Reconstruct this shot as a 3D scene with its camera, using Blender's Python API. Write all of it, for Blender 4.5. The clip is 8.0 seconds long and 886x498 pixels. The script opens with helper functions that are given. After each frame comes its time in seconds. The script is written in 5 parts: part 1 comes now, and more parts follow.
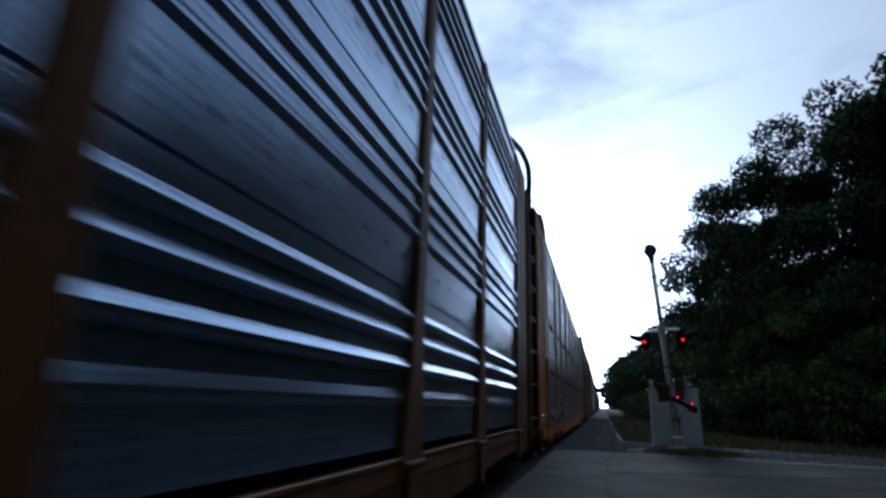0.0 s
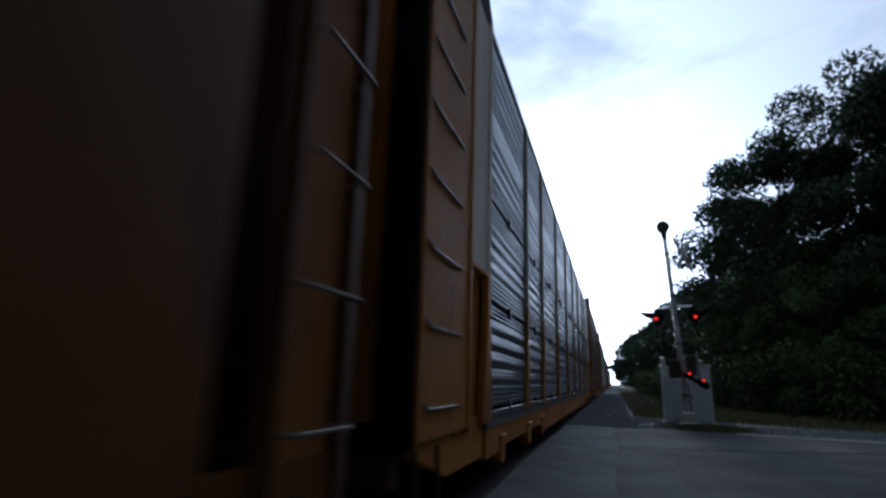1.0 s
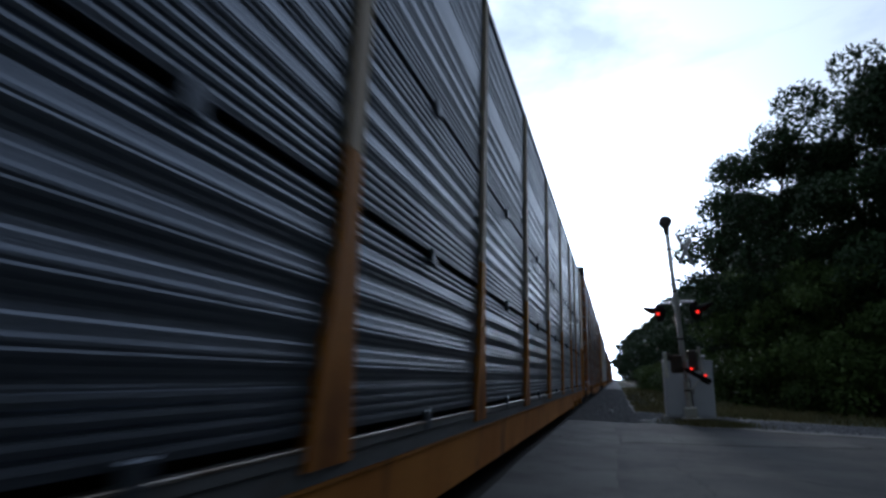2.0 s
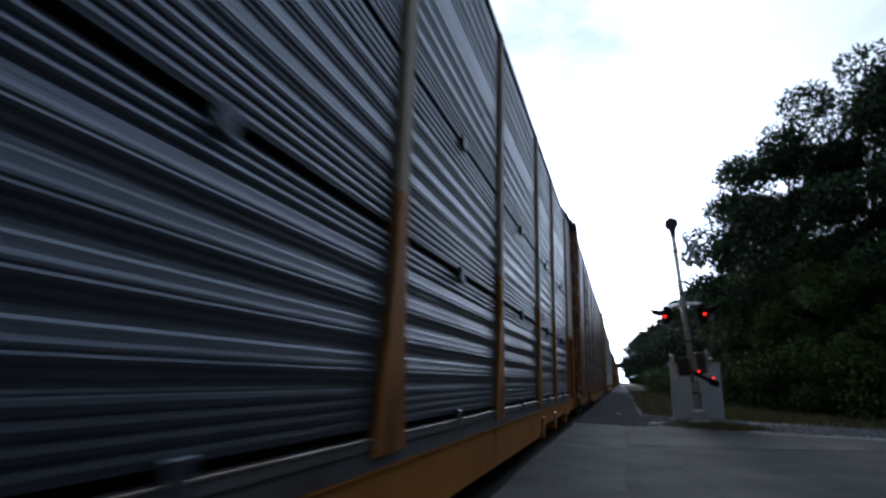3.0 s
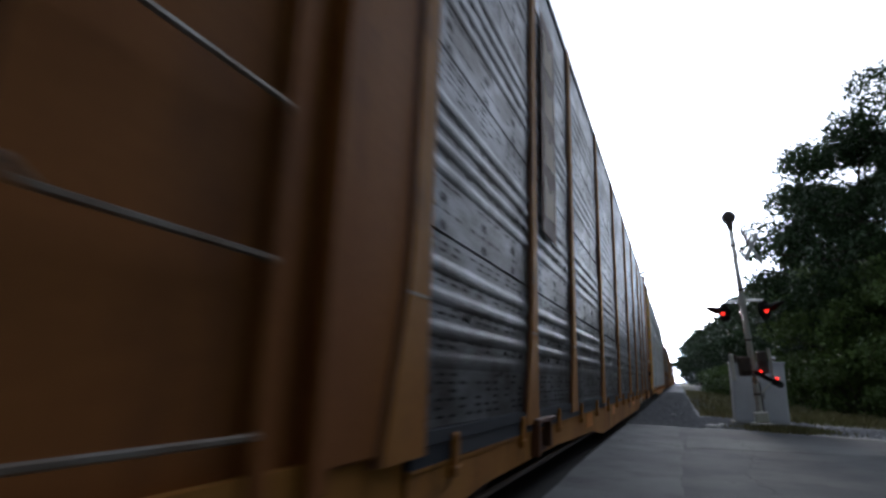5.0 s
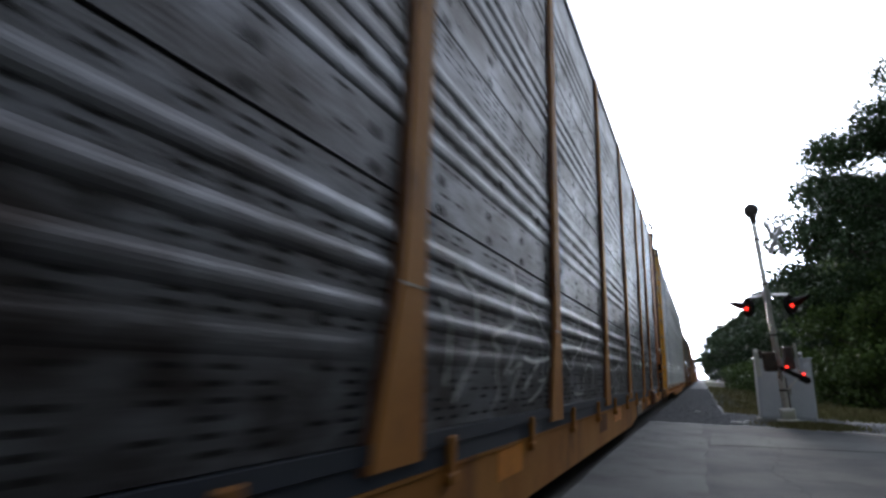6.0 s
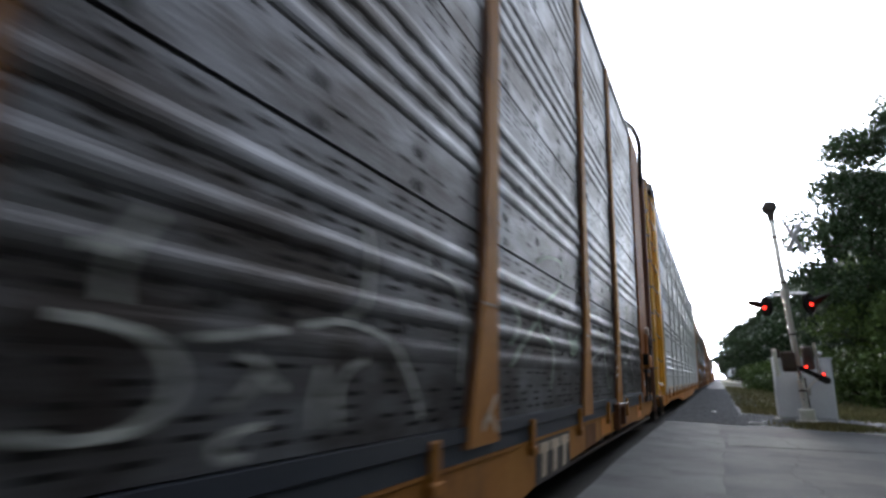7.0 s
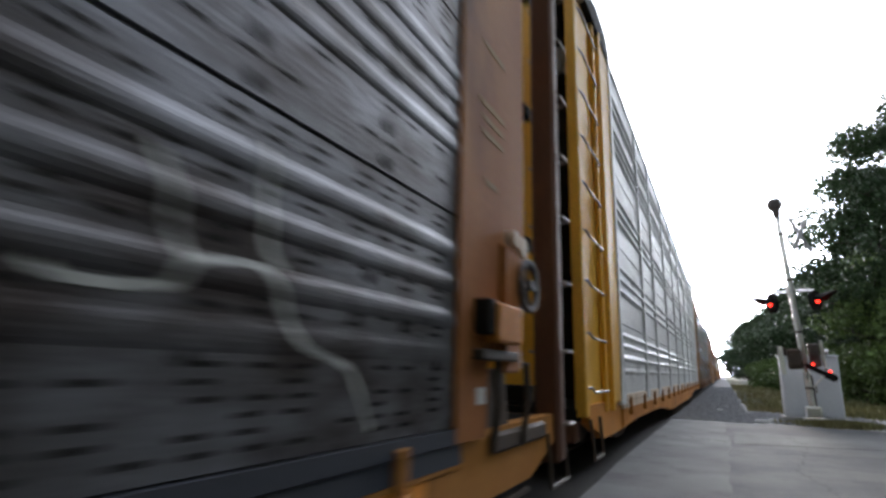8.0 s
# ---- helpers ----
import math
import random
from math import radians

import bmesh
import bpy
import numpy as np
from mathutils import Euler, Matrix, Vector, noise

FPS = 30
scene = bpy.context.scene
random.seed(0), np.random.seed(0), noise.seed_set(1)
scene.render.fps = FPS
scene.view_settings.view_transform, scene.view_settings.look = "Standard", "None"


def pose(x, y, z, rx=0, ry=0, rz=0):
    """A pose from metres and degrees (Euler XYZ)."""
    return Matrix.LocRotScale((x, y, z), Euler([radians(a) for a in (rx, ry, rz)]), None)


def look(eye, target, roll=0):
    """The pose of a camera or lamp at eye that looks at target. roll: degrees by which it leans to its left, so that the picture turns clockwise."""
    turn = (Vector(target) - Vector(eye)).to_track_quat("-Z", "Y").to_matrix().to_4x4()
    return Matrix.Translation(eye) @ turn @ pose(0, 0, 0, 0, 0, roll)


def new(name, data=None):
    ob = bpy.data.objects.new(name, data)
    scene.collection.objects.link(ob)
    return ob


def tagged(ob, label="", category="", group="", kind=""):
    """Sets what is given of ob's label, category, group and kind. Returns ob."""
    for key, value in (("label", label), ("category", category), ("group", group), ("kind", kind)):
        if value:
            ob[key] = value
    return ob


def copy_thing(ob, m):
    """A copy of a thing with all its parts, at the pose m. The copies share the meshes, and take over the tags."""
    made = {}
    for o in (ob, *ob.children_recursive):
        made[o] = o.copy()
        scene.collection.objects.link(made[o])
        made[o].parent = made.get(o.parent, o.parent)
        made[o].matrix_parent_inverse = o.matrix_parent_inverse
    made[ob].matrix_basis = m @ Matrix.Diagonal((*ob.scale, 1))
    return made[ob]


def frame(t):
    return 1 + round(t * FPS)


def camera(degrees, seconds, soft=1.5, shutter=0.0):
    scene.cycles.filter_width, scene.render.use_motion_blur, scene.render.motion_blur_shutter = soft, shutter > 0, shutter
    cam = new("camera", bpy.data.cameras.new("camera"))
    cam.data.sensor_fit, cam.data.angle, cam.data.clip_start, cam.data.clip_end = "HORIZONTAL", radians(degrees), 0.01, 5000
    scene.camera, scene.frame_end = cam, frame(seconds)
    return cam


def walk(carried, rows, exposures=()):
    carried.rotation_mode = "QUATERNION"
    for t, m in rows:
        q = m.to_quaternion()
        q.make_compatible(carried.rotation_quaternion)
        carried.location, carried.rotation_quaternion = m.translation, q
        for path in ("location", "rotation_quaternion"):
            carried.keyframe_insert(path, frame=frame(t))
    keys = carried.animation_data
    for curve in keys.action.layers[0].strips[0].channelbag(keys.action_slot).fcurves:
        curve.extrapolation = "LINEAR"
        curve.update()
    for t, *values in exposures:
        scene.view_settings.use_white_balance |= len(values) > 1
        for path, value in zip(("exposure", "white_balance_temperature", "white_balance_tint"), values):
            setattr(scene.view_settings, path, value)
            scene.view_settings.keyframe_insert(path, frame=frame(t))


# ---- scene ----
# ---- camera ----
EYE = (0.0, 0.0, 1.1)
TURNS = (
    (0, 16.80, 16.20, 1.97), (0.5, 17.18, 14.85, 1.53), (1, 17.94, 13.82, 1.80), (1.5, 18.08, 13.23, 1.83),
    (3, 18.75, 13.63, 1.64), (3.5, 20.16, 13.62, 2.11), (4, 21.54, 13.70, 2.11), (4.5, 22.82, 13.51, 2.11),
    (6, 25.91, 13.04, 1.58), (6.5, 26.83, 12.99, 1.67), (7, 27.38, 12.89, 1.74), (7.5, 27.71, 12.79, 1.88),
    (8, 27.83, 12.77, 1.51))


def carried_pose(yaw, pitch, roll):
    return pose(*EYE, 0, 0, yaw) @ pose(0, 0, 0, 90 + pitch) @ pose(0, 0, 0, 0, 0, roll)


cam = camera(80.3, 8.0, 2.8, 0.45)
walk(cam, [(t, carried_pose(a, b, c)) for t, a, b, c in TURNS],
     [(0, -0.2, 5750, 10), (1.5, 0.06, 6000, 10), (3.5, 0.53, 6280, 11), (4.5, 0.9, 6550, 12), (6.0, 1.4, 6850, 12), (7.0, 1.9, 7050, 12), (8.0, 2.3, 7250, 13)])

# ---- sky and sun ----
SUN_TURN, SUN_RISE = -6.0, 10.0          # degrees right of the track, and above the horizon
world = bpy.data.worlds.new("dusk_sky")
scene.world = world
world.use_nodes = True
wn, wl = world.node_tree.nodes, world.node_tree.links
wn.clear()
w_out = wn.new("ShaderNodeOutputWorld")
w_bg = wn.new("ShaderNodeBackground")
w_sky = wn.new("ShaderNodeTexSky")
w_sky.sky_type = "NISHITA"
w_sky.sun_disc = False
w_sky.sun_elevation = radians(SUN_RISE)
w_sky.sun_rotation = radians(SUN_TURN)
w_sky.dust_density = 1.3
w_sky.ozone_density = 3.0
w_co = wn.new("ShaderNodeTexCoord")
w_map = wn.new("ShaderNodeMapping")
w_map.inputs["Scale"].default_value = (1.0, 1.0, 2.6)
w_noise = wn.new("ShaderNodeTexNoise")
w_noise.inputs["Scale"].default_value = 2.6
w_noise.inputs["Detail"].default_value = 7.0
w_noise.inputs["Roughness"].default_value = 0.55
w_noise.inputs["Distortion"].default_value = 0.4
w_ramp = wn.new("ShaderNodeValToRGB")
w_ramp.color_ramp.elements[0].position = 0.32
w_ramp.color_ramp.elements[1].position = 0.66
w_sep = wn.new("ShaderNodeSeparateXYZ")
w_low = wn.new("ShaderNodeMapRange")      # cloud thickens towards the horizon
w_low.inputs["From Min"].default_value = 0.55
w_low.inputs["From Max"].default_value = 0.05
w_low.inputs["To Min"].default_value = 0.38
w_low.inputs["To Max"].default_value = 0.6
w_add = wn.new("ShaderNodeMath")
w_add.operation = "ADD"
w_add.use_clamp = True
w_mix = wn.new("ShaderNodeMixRGB")
w_bw = wn.new("ShaderNodeRGBToBW")
w_gain = wn.new("ShaderNodeMixRGB")
w_gain.blend_type = "MULTIPLY"
w_gain.inputs["Fac"].default_value = 1.0
w_gain.inputs["Color2"].default_value = (1.52, 1.77, 2.15, 1)
wl.new(w_sky.outputs["Color"], w_bw.inputs["Color"])
wl.new(w_bw.outputs["Val"], w_gain.inputs["Color1"])
w_zen = wn.new("ShaderNodeMapRange")      # an overcast sky is brighter overhead
w_zen.interpolation_type = "SMOOTHSTEP"
w_zen.inputs["From Min"].default_value = 0.35
w_zen.inputs["From Max"].default_value = 1.0
w_zen.inputs["To Min"].default_value = 1.0
w_zen.inputs["To Max"].default_value = 2.95
w_over = wn.new("ShaderNodeMixRGB")
w_over.blend_type = "MULTIPLY"
w_over.inputs["Fac"].default_value = 1.0
wl.new(w_gain.outputs["Color"], w_over.inputs["Color1"])
wl.new(w_zen.outputs["Result"], w_over.inputs["Color2"])
w_side = wn.new("ShaderNodeMapRange")     # and brighter towards the low sun than away from it
w_side.interpolation_type = "SMOOTHSTEP"
w_side.inputs["From Min"].default_value = 0.0
w_side.inputs["From Max"].default_value = 0.95
w_side.inputs["To Min"].default_value = 0.49
w_side.inputs["To Max"].default_value = 1.1
w_west = wn.new("ShaderNodeMixRGB")
w_west.blend_type = "MULTIPLY"
w_west.inputs["Fac"].default_value = 1.0
wl.new(w_over.outputs["Color"], w_west.inputs["Color1"])
wl.new(w_side.outputs["Result"], w_west.inputs["Color2"])
wl.new(w_west.outputs["Color"], w_mix.inputs["Color2"])
w_bg.inputs["Strength"].default_value = 0.15
wl.new(w_co.outputs["Generated"], w_map.inputs["Vector"])
wl.new(w_map.outputs["Vector"], w_noise.inputs["Vector"])
wl.new(w_noise.outputs["Fac"], w_ramp.inputs["Fac"])
wl.new(w_co.outputs["Generated"], w_sep.inputs["Vector"])
wl.new(w_sep.outputs["Z"], w_low.inputs["Value"])
wl.new(w_sep.outputs["Z"], w_zen.inputs["Value"])
wl.new(w_sep.outputs["Y"], w_side.inputs["Value"])
wl.new(w_ramp.outputs["Color"], w_add.inputs[0])
wl.new(w_low.outputs["Result"], w_add.inputs[1])
wl.new(w_add.outputs["Value"], w_mix.inputs["Fac"])
wl.new(w_sky.outputs["Color"], w_mix.inputs["Color1"])
wl.new(w_mix.outputs["Color"], w_bg.inputs["Color"])
wl.new(w_bg.outputs["Background"], w_out.inputs["Surface"])

sun = new("sun", bpy.data.lights.new("sun", "SUN"))
sun.data.energy = 0.5
sun.data.angle = radians(12)
sun.data.color = (1.0, 0.93, 0.82)
sun.matrix_world = look((math.sin(radians(SUN_TURN)), math.cos(radians(SUN_TURN)), math.tan(radians(SUN_RISE))), (0, 0, 0))


# ---- materials ----
def surface(name, colour, second=None, rough=0.6, metal=0.0, scale=3.0, stretch=(1, 1, 1), fine=40.0, bump=0.2,
            dirt=None, dirt_at=(0.55, 0.7), dirt_scale=1.2, dirt_stretch=(1, 1, 1), vary=0.0, spec=0.5, slots=0.0):
    """Two scales of variation, a layer of dirt or rust, and a fine relief."""
    m = bpy.data.materials.new(name)
    m.use_nodes = True
    n, l = m.node_tree.nodes, m.node_tree.links
    b = n["Principled BSDF"]
    b.inputs["Metallic"].default_value = metal
    b.inputs["Specular IOR Level"].default_value = spec
    co = n.new("ShaderNodeTexCoord")
    mp = n.new("ShaderNodeMapping")
    mp.inputs["Scale"].default_value = stretch
    l.new(co.outputs["Object"], mp.inputs["Vector"])
    big = n.new("ShaderNodeTexNoise")
    big.inputs["Scale"].default_value = scale
    big.inputs["Detail"].default_value = 6
    l.new(mp.outputs["Vector"], big.inputs["Vector"])
    small = n.new("ShaderNodeTexNoise")
    small.inputs["Scale"].default_value = fine
    small.inputs["Detail"].default_value = 4
    l.new(mp.outputs["Vector"], small.inputs["Vector"])
    mix = n.new("ShaderNodeMixRGB")
    mix.inputs["Color1"].default_value = (*colour, 1)
    mix.inputs["Color2"].default_value = (*(second or [c * 0.7 for c in colour]), 1)
    rp = n.new("ShaderNodeValToRGB")
    rp.color_ramp.elements[0].position, rp.color_ramp.elements[1].position = 0.35, 0.68
    l.new(big.outputs["Fac"], rp.inputs["Fac"])
    l.new(rp.outputs["Color"], mix.inputs["Fac"])
    out = mix.outputs["Color"]
    grain = n.new("ShaderNodeMixRGB")
    grain.blend_type = "MULTIPLY"
    grain.inputs["Fac"].default_value = 0.35
    l.new(out, grain.inputs["Color1"])
    l.new(small.outputs["Color"], grain.inputs["Color2"])
    sat = n.new("ShaderNodeRGBToBW")
    l.new(small.outputs["Color"], sat.inputs["Color"])
    br = n.new("ShaderNodeMath")
    br.operation = "MULTIPLY"
    br.inputs[1].default_value = 2.0
    l.new(sat.outputs["Val"], br.inputs[0])
    l.new(br.outputs["Value"], grain.inputs["Color2"])
    out = grain.outputs["Color"]
    if vary:
        info = n.new("ShaderNodeObjectInfo")
        hsv = n.new("ShaderNodeHueSaturation")
        mr = n.new("ShaderNodeMapRange")
        mr.inputs["To Min"].default_value, mr.inputs["To Max"].default_value = 1 - vary, 1 + vary
        l.new(info.outputs["Random"], mr.inputs["Value"])
        l.new(mr.outputs["Result"], hsv.inputs["Value"])
        l.new(out, hsv.inputs["Color"])
        out = hsv.outputs["Color"]
    if dirt:
        mp2 = n.new("ShaderNodeMapping")
        mp2.inputs["Scale"].default_value = dirt_stretch
        l.new(co.outputs["Object"], mp2.inputs["Vector"])
        dn = n.new("ShaderNodeTexNoise")
        dn.inputs["Scale"].default_value = dirt_scale
        dn.inputs["Detail"].default_value = 9
        dn.inputs["Roughness"].default_value = 0.65
        l.new(mp2.outputs["Vector"], dn.inputs["Vector"])
        dr = n.new("ShaderNodeValToRGB")
        dr.color_ramp.elements[0].position, dr.color_ramp.elements[1].position = dirt_at
        l.new(dn.outputs["Fac"], dr.inputs["Fac"])
        dm = n.new("ShaderNodeMixRGB")
        dm.inputs["Color2"].default_value = (*dirt, 1)
        l.new(dr.outputs["Color"], dm.inputs["Fac"])
        l.new(out, dm.inputs["Color1"])
        out = dm.outputs["Color"]
    if slots:
        sep = n.new("ShaderNodeSeparateXYZ")
        l.new(co.outputs["Object"], sep.inputs["Vector"])

        def stripes(axis, period, cut):
            d = n.new("ShaderNodeMath")
            d.operation = "DIVIDE"
            d.inputs[1].default_value = period
            l.new(sep.outputs[axis], d.inputs[0])
            fr = n.new("ShaderNodeMath")
            fr.operation = "FRACT"
            l.new(d.outputs["Value"], fr.inputs[0])
            g = n.new("ShaderNodeMath")
            g.operation = "LESS_THAN"
            g.inputs[1].default_value = cut
            l.new(fr.outputs["Value"], g.inputs[0])
            return g.outputs["Value"]
        mask = None
        for axis, period, part_on in (("Y", 0.15, 0.55), ("Z", 0.055, 0.36), ("Y", 0.62, 0.68), ("Z", 0.37, 0.74)):
            v = stripes(axis, period, part_on)
            if mask is None:
                mask = v
            else:
                mu = n.new("ShaderNodeMath")
                mu.operation = "MULTIPLY"
                l.new(mask, mu.inputs[0])
                l.new(v, mu.inputs[1])
                mask = mu.outputs["Value"]
        am = n.new("ShaderNodeMath")
        am.operation = "MULTIPLY"
        am.inputs[1].default_value = slots
        l.new(mask, am.inputs[0])
        sm = n.new("ShaderNodeMixRGB")
        sm.inputs["Color2"].default_value = (0.015, 0.015, 0.016, 1)
        l.new(am.outputs["Value"], sm.inputs["Fac"])
        l.new(out, sm.inputs["Color1"])
        out = sm.outputs["Color"]
    l.new(out, b.inputs["Base Color"])
    rr = n.new("ShaderNodeMapRange")
    rr.inputs["To Min"].default_value, rr.inputs["To Max"].default_value = max(0.05, rough - 0.12), min(1, rough + 0.12)
    l.new(big.outputs["Fac"], rr.inputs["Value"])
    l.new(rr.outputs["Result"], b.inputs["Roughness"])
    if bump:
        bp = n.new("ShaderNodeBump")
        bp.inputs["Strength"].default_value = bump
        bp.inputs["Distance"].default_value = 0.01
        l.new(small.outputs["Fac"], bp.inputs["Height"])
        l.new(bp.outputs["Normal"], b.inputs["Normal"])
    return m


def glow(name, colour, strength):
    m = bpy.data.materials.new(name)
    m.use_nodes = True
    b = m.node_tree.nodes["Principled BSDF"]
    b.inputs["Base Color"].default_value = (*colour, 1)
    b.inputs["Emission Color"].default_value = (*colour, 1)
    b.inputs["Emission Strength"].default_value = strength
    b.inputs["Roughness"].default_value = 0.2
    return m


